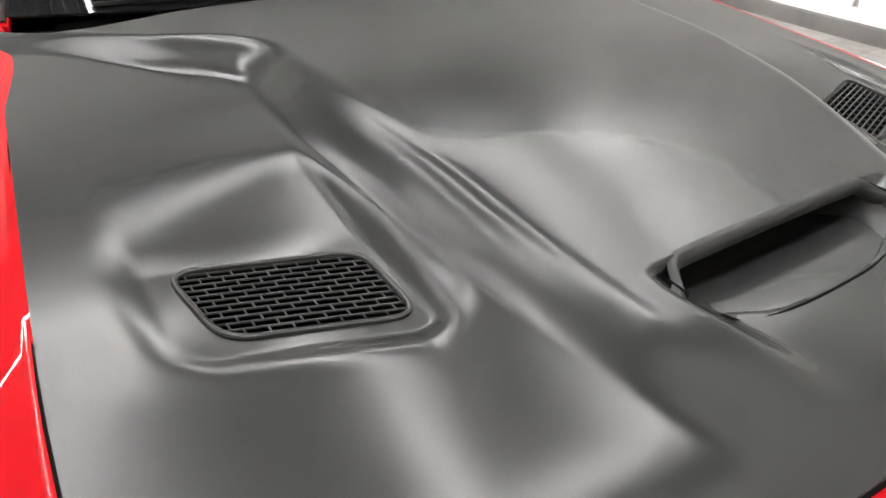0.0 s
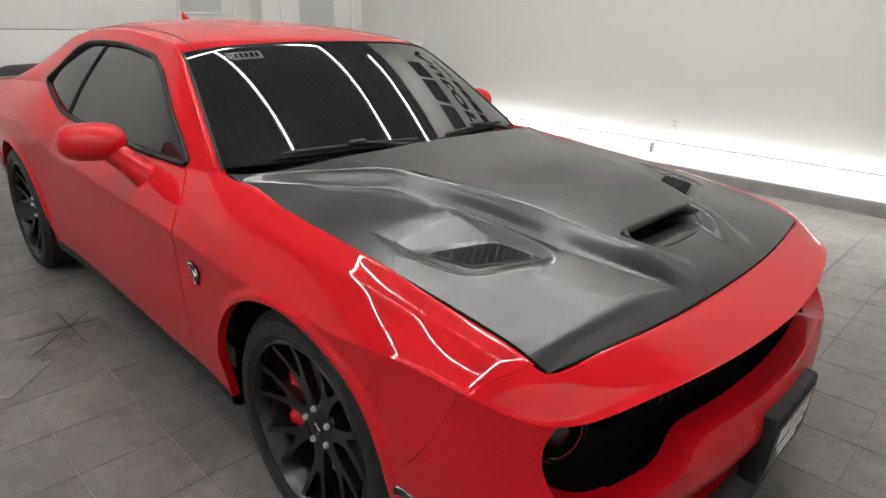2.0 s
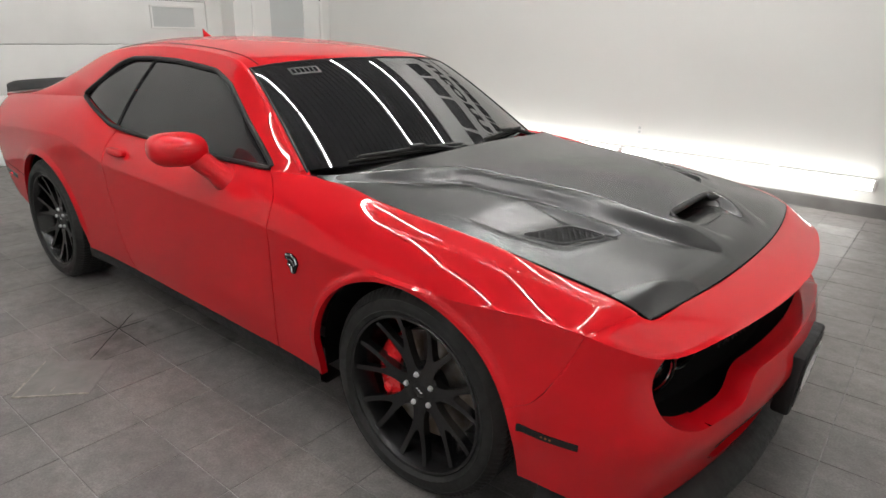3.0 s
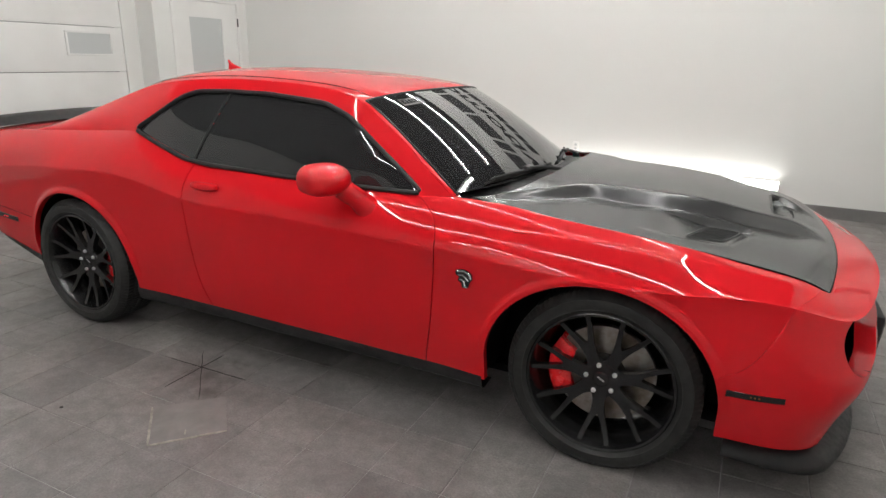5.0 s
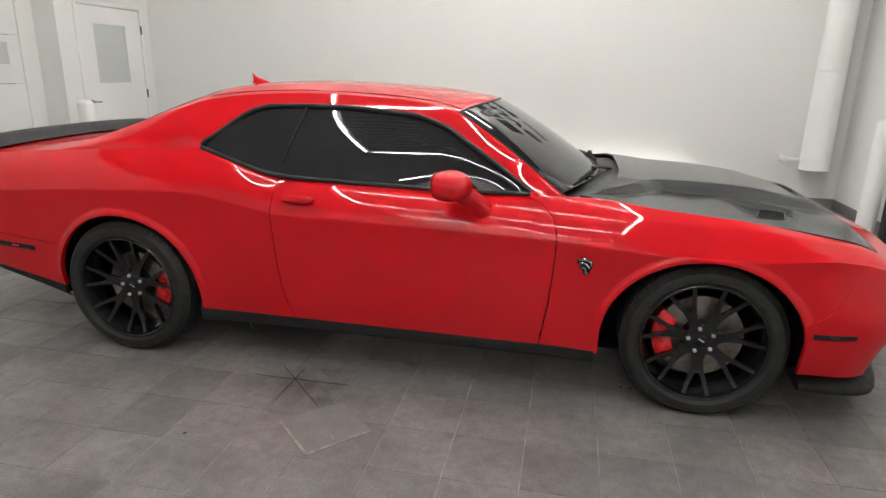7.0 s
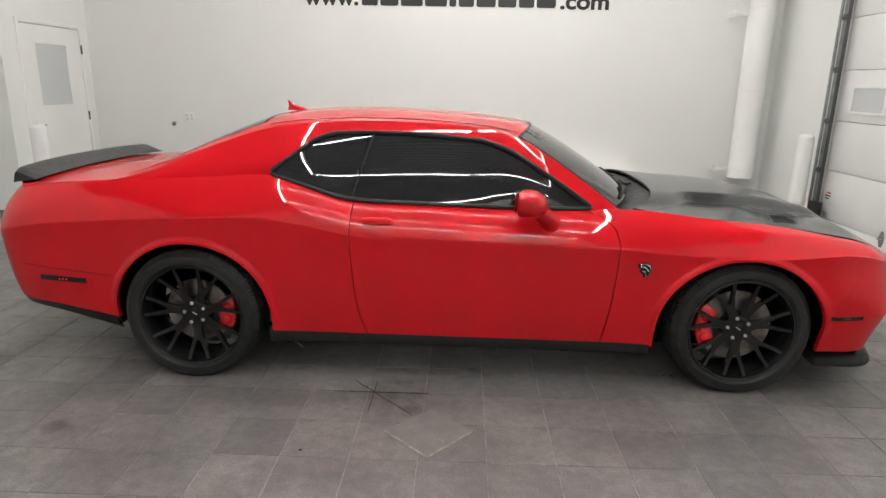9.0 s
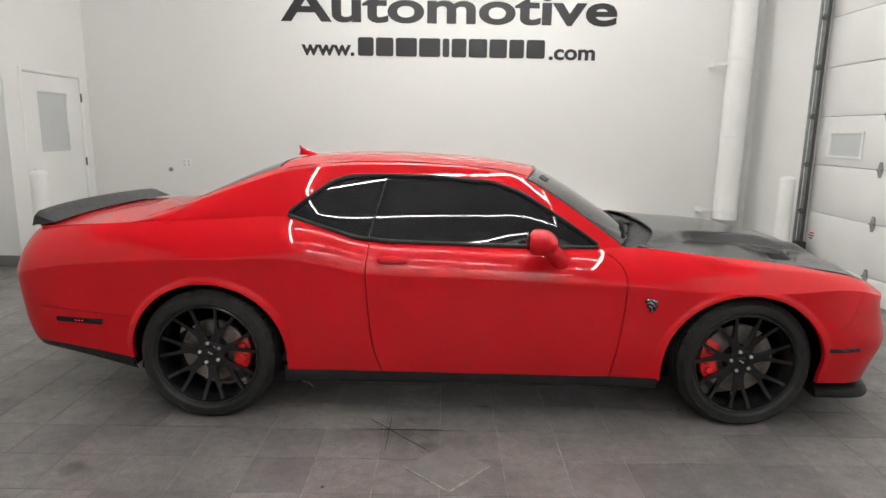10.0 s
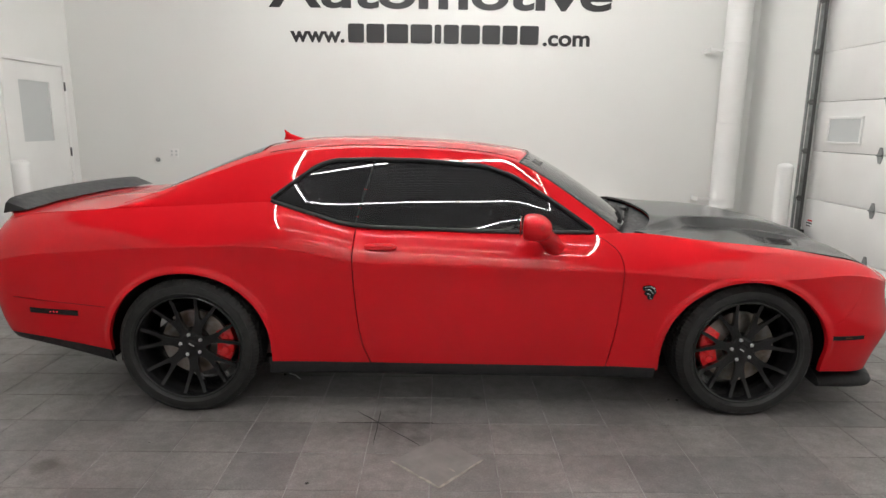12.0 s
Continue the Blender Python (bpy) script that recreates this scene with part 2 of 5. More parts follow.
def spline(xs, ys):
    """A natural cubic spline through the points."""
    xs, ys = np.array(xs, float), np.array(ys, float)
    n, h = len(xs), np.diff(xs)
    a, r = np.eye(n), np.zeros(n)
    for i in range(1, n - 1):
        a[i, i - 1], a[i, i], a[i, i + 1] = h[i - 1], 2 * (h[i - 1] + h[i]), h[i]
        r[i] = 6 * ((ys[i + 1] - ys[i]) / h[i] - (ys[i] - ys[i - 1]) / h[i - 1])
    m = np.linalg.solve(a, r)
    def f(x):
        x = min(max(x, xs[0]), xs[-1])
        i = min(max(int(np.searchsorted(xs, x)) - 1, 0), n - 2)
        p, q = xs[i + 1] - x, x - xs[i]
        return float((m[i] * p ** 3 + m[i + 1] * q ** 3) / (6 * h[i]) + (ys[i] / h[i] - m[i] * h[i] / 6) * p + (ys[i + 1] / h[i] - m[i + 1] * h[i] / 6) * q)
    return f


def step(a, b, x):
    t = min(max((x - a) / (b - a), 0.0), 1.0)
    return t * t * (3 - 2 * t)


def bell(x, s):
    return math.exp(-(x / s) ** 2)


def in_poly(poly, x, y):
    c = False
    for (x0, y0), (x1, y1) in zip(poly, poly[1:] + poly[:1]):
        if (y0 > y) != (y1 > y) and x < (x1 - x0) * (y - y0) / (y1 - y0) + x0:
            c = not c
    return c


def near_poly(poly, x, y):
    best = None
    for (x0, y0), (x1, y1) in zip(poly, poly[1:] + poly[:1]):
        dx, dy = x1 - x0, y1 - y0
        t = min(max(((x - x0) * dx + (y - y0) * dy) / (dx * dx + dy * dy + 1e-12), 0), 1)
        px, py = x0 + t * dx, y0 + t * dy
        q = (px - x) ** 2 + (py - y) ** 2
        if best is None or q < best[0]:
            best = (q, px, py)
    return best[1], best[2]


def rounded(poly, r, n=5):
    """A polygon with its corners rounded by arcs of about radius r."""
    out = []
    for i in range(len(poly)):
        a, b, c = Vector(poly[i - 1]), Vector(poly[i]), Vector(poly[(i + 1) % len(poly)])
        p = b + (a - b).normalized() * min(r, (a - b).length * 0.48)
        q = b + (c - b).normalized() * min(r, (c - b).length * 0.48)
        for k in range(n + 1):
            t = k / n
            v = (1 - t) ** 2 * p + 2 * t * (1 - t) * b + t * t * q
            out.append((v.x, v.y))
    return out


# ---- room ----
W_BACK, W_LEFT, W_RECESS, W_RIGHT, W_REAR = 4.35, -4.97, -5.27, 3.95, -7.2
JOG = 2.72


def wall(name, x0, y0, x1, y1, holes=(), z1=None, label="", thick=0.15, side=1, mat=None):
    """An upright wall from (x0, y0) to (x1, y1), thick to its left hand times side; holes are (along0, z0, along1, z1)."""
    z1 = z1 or CEILING
    a, b = Vector((x0, y0, 0)), Vector((x1, y1, 0))
    d = b - a
    n = d.length
    xs = sorted({0.0, n, *[h[0] for h in holes], *[h[2] for h in holes]})
    zs = sorted({0.0, z1, *[h[1] for h in holes], *[h[3] for h in holes]})
    cells = []
    for i in range(len(xs) - 1):
        for j in range(len(zs) - 1):
            cx, cz = (xs[i] + xs[i + 1]) / 2, (zs[j] + zs[j + 1]) / 2
            if not any(h[0] < cx < h[2] and h[1] < cz < h[3] for h in holes):
                cells.append(box(xs[i], 0, zs[j], xs[i + 1], side * thick, zs[j + 1]))
    bm = joined(*cells)
    bmesh.ops.remove_doubles(bm, verts=bm.verts, dist=1e-4)
    ang = math.atan2(d.y, d.x)
    turned(bm, Matrix.Translation(a) @ Matrix.Rotation(ang, 4, "Z"))
    ob = part(name, bm, mat or WHITE_PAINT, smooth=0)
    return tagged(ob, label, "wall", kind="structure")


DOOR_Y0, DOOR_Y1, DOOR_TOP = 2.99, 4.21, 2.235
wall("wall_back", W_LEFT - 0.15, W_BACK, W_RIGHT + 0.15, W_BACK, label="plain white painted wall with black lettering")
wall("wall_left", W_LEFT, JOG, W_LEFT, W_BACK, holes=[(DOOR_Y0 - JOG, 0, DOOR_Y1 - JOG, DOOR_TOP)], label="white painted wall round the side door")
wall("wall_jog", W_RECESS - 0.15, JOG, W_LEFT - 0.15, JOG, label="short white return of the wall")
GAR_L = (-1.6, JOG - 0.22, 3.2)
wall("wall_recess", W_RECESS, W_REAR, W_RECESS, JOG, holes=[(GAR_L[0] - W_REAR, 0, GAR_L[1] - W_REAR, GAR_L[2])], label="white painted wall round the sectional door")
GAR_R = (-1.0, 2.90, 3.35)
wall("wall_right", W_RIGHT, W_REAR, W_RIGHT, W_BACK, holes=[(GAR_R[0] - W_REAR, 0, GAR_R[1] - W_REAR, GAR_R[2])], label="white painted wall round the garage door", side=-1)
wall("wall_rear", W_RECESS - 0.15, W_REAR, W_RIGHT + 0.15, W_REAR, label="plain white painted wall", side=-1, mat=REAR_PAINT)
def ribbed_ceiling():
    """A dark steel deck, its ribs along x."""
    bm = bmesh.new()
    y, rows = W_REAR - 0.15, []
    while y < W_BACK + 0.15:
        rows += [(y, CEILING), (y + 0.05, CEILING), (y + 0.065, CEILING + 0.04), (y + 0.135, CEILING + 0.04)]
        y += 0.15
    rows.append((W_BACK + 0.16, CEILING))
    ends = [[bm.verts.new((x, yy, zz)) for yy, zz in rows] for x in (W_RECESS - 0.15, W_RIGHT + 0.15)]
    for i in range(len(rows) - 1):
        bm.faces.new((ends[0][i], ends[1][i], ends[1][i + 1], ends[0][i + 1]))
    slab = box(W_RECESS - 0.15, W_REAR - 0.15, CEILING + 0.05, W_RIGHT + 0.15, W_BACK + 0.15, CEILING + 0.12)
    return joined(bm, slab)


ceil = part("ceiling", ribbed_ceiling(), CEILING_DARK, smooth=0)
tagged(ceil, "dark ribbed steel deck ceiling", "ceiling", kind="structure")


def skirting(x0, y0, x1, y1, name="baseboard"):
    d = Vector((x1 - x0, y1 - y0, 0))
    prof = [(0, 0), (0.018, 0), (0.014, 0.012), (0.008, 0.11), (0.004, 0.125), (0, 0.125)]
    bm = bmesh.new()
    ends = []
    for s in (0, d.length):
        ends.append([bm.verts.new((s, -p, z)) for p, z in prof])
    for i in range(len(prof)):
        j = (i + 1) % len(prof)
        bm.faces.new((ends[0][i], ends[1][i], ends[1][j], ends[0][j]))
    bm.faces.new(ends[0]), bm.faces.new(ends[1][::-1])
    turned(bm, Matrix.Translation((x0, y0, 0.001)) @ Matrix.Rotation(math.atan2(d.y, d.x), 4, "Z"))
    return tagged(part(name, bm, SKIRT, smooth=0), "dark grey vinyl cove base along the wall", "baseboard", kind="structure")


skirting(W_LEFT, W_BACK - 0.002, W_RIGHT, W_BACK - 0.002)
skirting(W_LEFT + 0.002, JOG, W_LEFT + 0.002, DOOR_Y0 - 0.06)
skirting(W_RECESS + 0.002, JOG - 0.002, W_LEFT, JOG - 0.002)
skirting(W_RIGHT - 0.002, W_BACK, W_RIGHT - 0.002, GAR_R[1] + 0.12)


def tube_light(name, x0, y0, x1, y1, z, mat, label, group, width=0.028):
    """A bare lamp tube in a shallow white batten."""
    thing = empty(name, Matrix.Translation(((x0 + x1) / 2, (y0 + y1) / 2, z)))
    d = Vector((x1 - x0, y1 - y0, 0))
    turn = Matrix.Rotation(math.atan2(d.y, d.x), 4, "Z")
    n = d.length / 2
    part("batten", turned(box(-n, -0.045, 0.0, n, 0.045, 0.05, 0.006), turn), DOOR_WHITE, thing)
    part("tube", turned(joined(turned(lathe([(0.0, -n + 0.012), (width / 2, -n + 0.012), (width / 2, n - 0.012), (0.0, n - 0.012)], 12), Matrix.Translation((0, 0, -width / 2 - 0.002)) @ Matrix.Rotation(radians(90), 4, "Y"))), turn), mat, thing)
    for e in (-n + 0.005, n - 0.005):
        part("end_cap", turned(box(e - 0.005, -0.03, -width - 0.006, e + 0.005, 0.03, 0.0, 0.002), turn), DOOR_WHITE, thing)
    return tagged(thing, label, "tube light", group)


# lamps: a ring of tubes under the ceiling, with runs between and beside it
LZ = CEILING - 0.052
def lamp_run(x0, y0, x1, y1, n):
    for k in range(n):
        a, b = k / n, (k + 1) / n
        gap = 0.012 / math.hypot(x1 - x0, y1 - y0)
        tube_light("ceiling_light", x0 + (x1 - x0) * (a + gap), y0 + (y1 - y0) * (a + gap), x0 + (x1 - x0) * (b - gap), y0 + (y1 - y0) * (b - gap), LZ, TUBE,
                   "long white tube light under the ceiling", "ceiling lights")


X0, X1 = -1.78, 1.95
for y in (3.75, 2.5, 0.3, -1.9, -4.2, -6.5):
    lamp_run(X0, y, X1, y, 2)
for x in (X0 - 0.06, X1 + 0.06):
    lamp_run(x, -4.2, x, 2.5, 3)


def floor_tube(x0, x1):
    thing = empty("wall_tube_light", Matrix.Translation(((x0 + x1) / 2, W_BACK, 0.295)))
    n = (x1 - x0) / 2
    part("batten", box(-n, -0.035, -0.05, n, -0.002, 0.05, 0.005), DOOR_WHITE, thing)
    part("tube", turned(lathe([(0.0, -n + 0.025), (0.045, -n + 0.025), (0.045, n - 0.025), (0.0, n - 0.025)], 16), Matrix.Translation((0, -0.082, 0)) @ Matrix.Rotation(radians(90), 4, "Y")), FLOOR_TUBE, thing)
    for e in (-n + 0.012, n - 0.012):
        part("end_cap", box(e - 0.011, -0.13, -0.048, e + 0.011, -0.036, 0.048, 0.004), DOOR_WHITE, thing)
    tagged(thing, "bright white tube light low on the wall", "tube light", "wall tube lights")


floor_tube(-2.45, -0.122)
floor_tube(-0.112, 2.25)


# ---- lettering on the wall ----
def lettering(name, text, x0, x1, z, size, label, category="lettering", weight=0.012, squeeze=True):
    cu = bpy.data.curves.new(name, "FONT")
    cu.body, cu.size, cu.extrude, cu.offset = text, size, 0.002, weight
    ob = new(name, cu)
    dep = bpy.context.evaluated_depsgraph_get()
    me = bpy.data.meshes.new_from_object(ob.evaluated_get(dep))
    bpy.data.objects.remove(ob)
    w0, w1 = min(v.co.x for v in me.vertices), max(v.co.x for v in me.vertices)
    k = (x1 - x0) / (w1 - w0)
    me.transform(Matrix.Translation((x0, W_BACK - 0.004, z)) @ Matrix.Rotation(radians(90), 4, "X") @ Matrix.Diagonal((k, 1, 1, 1)) @ Matrix.Translation((-w0, 0, 0)))
    # one part for each letter: islands that overlap along x belong together
    bm = bmesh.new()
    bm.from_mesh(me)
    bpy.data.meshes.remove(me)
    islands, seen = [], set()
    for v in bm.verts:
        if v in seen:
            continue
        stack, isl = [v], set()
        while stack:
            p = stack.pop()
            if p not in isl:
                isl.add(p)
                stack += [e.other_vert(p) for e in p.link_edges]
        seen |= isl
        islands.append([min(p.co.x for p in isl), max(p.co.x for p in isl), isl])
    letters = []
    for a, b, isl in sorted(islands, key=lambda i: i[0]):
        if letters and a < letters[-1][1] - 0.5 * (b - a):
            letters[-1][1] = max(b, letters[-1][1])
            letters[-1][2] |= isl
        else:
            letters.append([a, b, set(isl)])
    thing = empty(name, Matrix.Translation((x0, W_BACK - 0.004, z)))
    for a, b, isl in letters:
        one = bmesh.new()
        made = {v: one.verts.new(v.co - Vector((x0, W_BACK - 0.004, z))) for v in isl}
        for f in bm.faces:
            if f.verts[0] in isl:
                one.faces.new([made[v] for v in f.verts])
        part("letter", one, INK, thing, smooth=0)
    bm.free()
    return tagged(thing, label, category)


lettering("wall_lettering", "Automotive", -2.36, 2.03, 2.985, 0.56, "large bold black word on the white wall", weight=0.014)
lettering("wall_lettering", "www.", -2.10, -1.40, 2.555, 0.27, "black web address prefix on the white wall", weight=0.008)
lettering("wall_lettering", ".com", 1.16, 1.77, 2.545, 0.27, "black web address ending on the white wall", weight=0.008)


def name_bars(name, x0, x1, z0, z1, widths, label):
    """Plain blocks, one a character, for a name that is not lettered."""
    thing = empty(name, Matrix.Translation(((x0 + x1) / 2, W_BACK - 0.004, z0)))
    total, x = sum(widths), x0
    gap = 0.12 * (x1 - x0) / len(widths)
    for w in widths:
        cw = (x1 - x0) * w / total
        poly = rounded([(x - (x0 + x1) / 2 + gap / 2, 0), (x - (x0 + x1) / 2 + cw - gap / 2, 0), (x - (x0 + x1) / 2 + cw - gap / 2, z1 - z0), (x - (x0 + x1) / 2 + gap / 2, z1 - z0)], 0.03, 3)
        part("letter_block", turned(prism(poly, 0.003), Matrix.Rotation(radians(90), 4, "X")), INK, thing, smooth=0)
        x += cw
    return tagged(thing, label, "lettering")


name_bars("wall_name", -1.37, 1.12, 2.55, 2.785, [1, 1.1, 1.3, 1.3, 0.5, 0.95, 1.15, 1.1, 0.95, 1.15], "row of black blocks on the white wall")
name_bars("wall_name", -1.75, 2.0, 3.55, 4.08, [1, 1.1, 1.3, 1.3, 0.5, 0.95], "row of tall black blocks high on the white wall")


# ---- side door ----
def side_door():
    d = empty("door_1", Matrix.Translation((W_LEFT, 0, 0)))
    y0, y1, t = DOOR_Y0, DOOR_Y1, DOOR_TOP
    for n, b in (("jamb", box(-0.15, y0 + 0.002, 0.002, 0.012, y0 + 0.05, t - 0.002, 0.003)), ("jamb", box(-0.15, y1 - 0.05, 0.002, 0.012, y1 - 0.002, t - 0.002, 0.003)), ("lintel", box(-0.15, y0 + 0.05, t - 0.05, 0.012, y1 - 0.05, t - 0.002, 0.003))):
        part(n, b, DOOR_WHITE, d)
    a, b, top = y0 + 0.056, y1 - 0.056, t - 0.056
    w0, w1, v0, v1 = 3.295, 3.87, 1.27, 1.975
    leaf = joined(box(-0.05, a, 0.008, -0.006, w0, top), box(-0.05, w1, 0.008, -0.006, b, top), box(-0.05, w0, 0.008, -0.006, w1, v0), box(-0.05, w0, v1, -0.006, w1, top))
    bmesh.ops.remove_doubles(leaf, verts=leaf.verts, dist=1e-4)
    leaf = part("leaf", leaf, DOOR_WHITE, d, smooth=0)
    part("glazing", box(-0.034, w0, v0, -0.022, w1, v1), FROST, leaf, "frosted grey pane", smooth=0)
    for zz in (0.30, 1.12, 1.94):
        part("hinge", turned(lathe([(0, -0.055), (0.011, -0.055), (0.011, 0.055), (0, 0.055)], 10), Matrix.Translation((0.016, y1 - 0.054, zz))), DARK_METAL, d, "dark steel hinge")
    lever = joined(turned(lathe([(0, 0), (0.027, 0), (0.024, 0.012), (0.010, 0.014), (0.010, 0.05), (0, 0.05)], 16), Matrix.Translation((-0.006, a + 0.07, 1.05)) @ Matrix.Rotation(radians(90), 4, "Y")),
                   tube([(0.04, a + 0.07, 1.05), (0.045, a + 0.12, 1.05), (0.043, a + 0.18, 1.047)], 0.009, 8))
    part("door_handle", lever, METAL_GREY, leaf, "steel lever handle")
    return tagged(d, "closed white door with a frosted glass window", "door", kind="structure")


side_door()


# ---- sectional garage doors ----
def sectional(name, x, y0, y1, height, face, window_y, win_z, window_w=0.56, panel=0.52, first=0.235, every=True):
    d = empty(name, Matrix.Translation((x, 0, 0)))
    zs = [0.004, first]
    while zs[-1] + panel < height:
        zs.append(zs[-1] + panel)
    zs.append(height)
    for k in range(len(zs) - 1):
        a, b = zs[k] + 0.003, zs[k + 1] - 0.003
        if b - a < 0.05:
            continue
        pnl = part("panel", box(min(0, -face * 0.05), y0, a, max(0, -face * 0.05), y1, b, 0.004), DOOR_WHITE, d)
        if a < win_z < b:
            yy = window_y
            while yy > y0 + window_w + 0.2:
                zc = win_z
                part("window_frame", joined(box(face * 0.002, yy - window_w, zc - 0.14, face * 0.016, yy, zc - 0.115, 0.003), box(face * 0.002, yy - window_w, zc + 0.115, face * 0.016, yy, zc + 0.14, 0.003),
                     box(face * 0.002, yy - window_w, zc - 0.115, face * 0.016, yy - window_w + 0.03, zc + 0.115, 0.003), box(face * 0.002, yy - 0.03, zc - 0.115, face * 0.016, yy, zc + 0.115, 0.003)), DOOR_WHITE, pnl)
                part("window_pane", box(face * 0.001, yy - window_w + 0.03, zc - 0.115, face * 0.005, yy - 0.03, zc + 0.115), FROST, pnl, "frosted grey pane", smooth=0)
                yy -= 1.15 if every else 99
    return d, zs


def garage_right():
    d, zs = sectional("garage_door", W_RIGHT + 0.02, GAR_R[0], GAR_R[1] - 0.02, GAR_R[2], -1, 2.65, 1.517, first=0.247, panel=0.522)
    # track at the near edge, rollers and hinges
    yt = GAR_R[1] - 0.05
    rail = joined(box(-0.10, yt - 0.03, 0.01, -0.095, yt + 0.03, GAR_R[2], 0.0), box(-0.095, yt + 0.024, 0.01, -0.03, yt + 0.03, GAR_R[2], 0.0), box(-0.12, yt + 0.03, 0.01, -0.11, yt + 0.075, GAR_R[2], 0.0))
    part("track", rail, METAL_GREY, d, "galvanised steel track", smooth=0)
    part("track_channel", box(-0.085, yt - 0.022, 0.01, -0.05, yt + 0.018, GAR_R[2], 0.004), DARK_METAL, d)
    for z in zs[1:-1]:
        part("roller_bracket", joined(box(-0.115, yt - 0.07, z - 0.03, -0.1, yt + 0.02, z + 0.03, 0.003), tube([(-0.11, yt - 0.07, z), (-0.11, yt + 0.035, z)], 0.012, 8)), DARK_METAL, d)
        yy = 1.795
        while yy > GAR_R[0] + 0.3:
            poly = [(-0.02, -0.075), (0.02, -0.075), (0.045, -0.02), (0.045, 0.02), (0.02, 0.075), (-0.02, 0.075), (-0.045, 0.02), (-0.045, -0.02)]
            part("panel_hinge", joined(turned(prism([(a * 0.8, b) for a, b in poly], 0.006), Matrix.Translation((-0.002, yy, z)) @ Matrix.Rotation(radians(-90), 4, "Y") @ Matrix.Rotation(radians(90), 4, "Z")), tube([(-0.018, yy - 0.035, z), (-0.018, yy + 0.035, z)], 0.009, 8)), METAL_GREY, d)
            yy -= 1.0
    tagged(d, "closed white sectional garage door with steel track", "garage door", kind="structure")


garage_right()
gl, _ = sectional("garage_door", W_RECESS - 0.02, GAR_L[0], GAR_L[1], GAR_L[2], 1, 2.35, 1.598, window_w=0.60, every=False)
tagged(gl, "closed white sectional garage door with small windows", "garage door", kind="structure")


# ---- duct, bollards, outlets ----
def duct():
    d = empty("pipe", Matrix.Translation((3.60, 4.16, 0)))
    r = 0.152
    part("duct", lathe([(r - 0.01, 0.485), (r, 0.485), (r + 0.006, 0.495), (r, 0.507), (r, 1.58), (r + 0.004, 1.585), (r + 0.004, 1.60), (r, 1.605), (r, 2.55), (r + 0.004, 2.555), (r + 0.004, 2.57), (r, 2.575), (r, CEILING), (r - 0.01, CEILING)], 40), DOOR_WHITE, d)
    for z in (0.60, 2.50):
        part("bracket", joined(lathe([(r + 0.001, z - 0.015), (r + 0.008, z - 0.015), (r + 0.008, z + 0.015), (r + 0.001, z + 0.015)], 40, True), box(-r - 0.17, -0.012, z - 0.018, -r + 0.01, 0.012, z + 0.018, 0.003), box(-r - 0.18, -0.03, z - 0.03, -r - 0.168, 0.208, z + 0.03, 0.003)), DOOR_WHITE, d)
    tagged(d, "thick white painted exhaust duct standing clear of the wall", "duct")


duct()


def bollard(x, y, h, r=0.085):
    prof = [(0, 0), (r + 0.02, 0), (r + 0.02, 0.012), (r, 0.016), (r, h - 0.05)] + [(r * math.cos(a), h - 0.05 + 0.05 * math.sin(a)) for a in np.linspace(0.2, math.pi / 2, 7)]
    return tagged(part("bollard", turned(lathe(prof, 28), Matrix.Translation((x, y, 0.001))), DOOR_WHITE), "round white bollard standing on the tiles", "bollard", "bollards")


bollard(3.72, 2.93, 1.15)
bollard(-4.50, 2.45, 1.12)


def outlet(x, z, w=0.12, h=0.115):
    o = empty("wall_outlet", Matrix.Translation((x, W_BACK - 0.001, z)))
    part("cover_plate", box(-w / 2, -0.007, -h / 2, w / 2, 0, h / 2, 0.003), DOOR_WHITE, o)
    for dx in (-w / 4, w / 4) if w > 0.1 else (0,):
        for dz in (-0.022, 0.022):
            part("socket", box(dx - 0.014, -0.0095, dz - 0.013, dx + 0.014, -0.0072, dz + 0.013, 0.001), FROST, o)
    tagged(o, "white plastic outlet plate on the wall", "outlet")


outlet(-3.70, 1.11)
outlet(0.03, 0.54, 0.075)
knob = part("wall_fitting", turned(lathe([(0, 0), (0.03, 0), (0.03, 0.01), (0.02, 0.014), (0.02, 0.03), (0, 0.034)], 18), Matrix.Translation((-3.92, W_BACK - 0.001, 1.02)) @ Matrix.Rotation(radians(90), 4, "X")), METAL_GREY)
tagged(knob, "small round steel fitting on the wall", "wall fitting")


# ---- the car: outline curves ----
car = tagged(empty("car"), "glossy red two-door muscle car with a satin black hood", "car")
AXLE = 1.4755
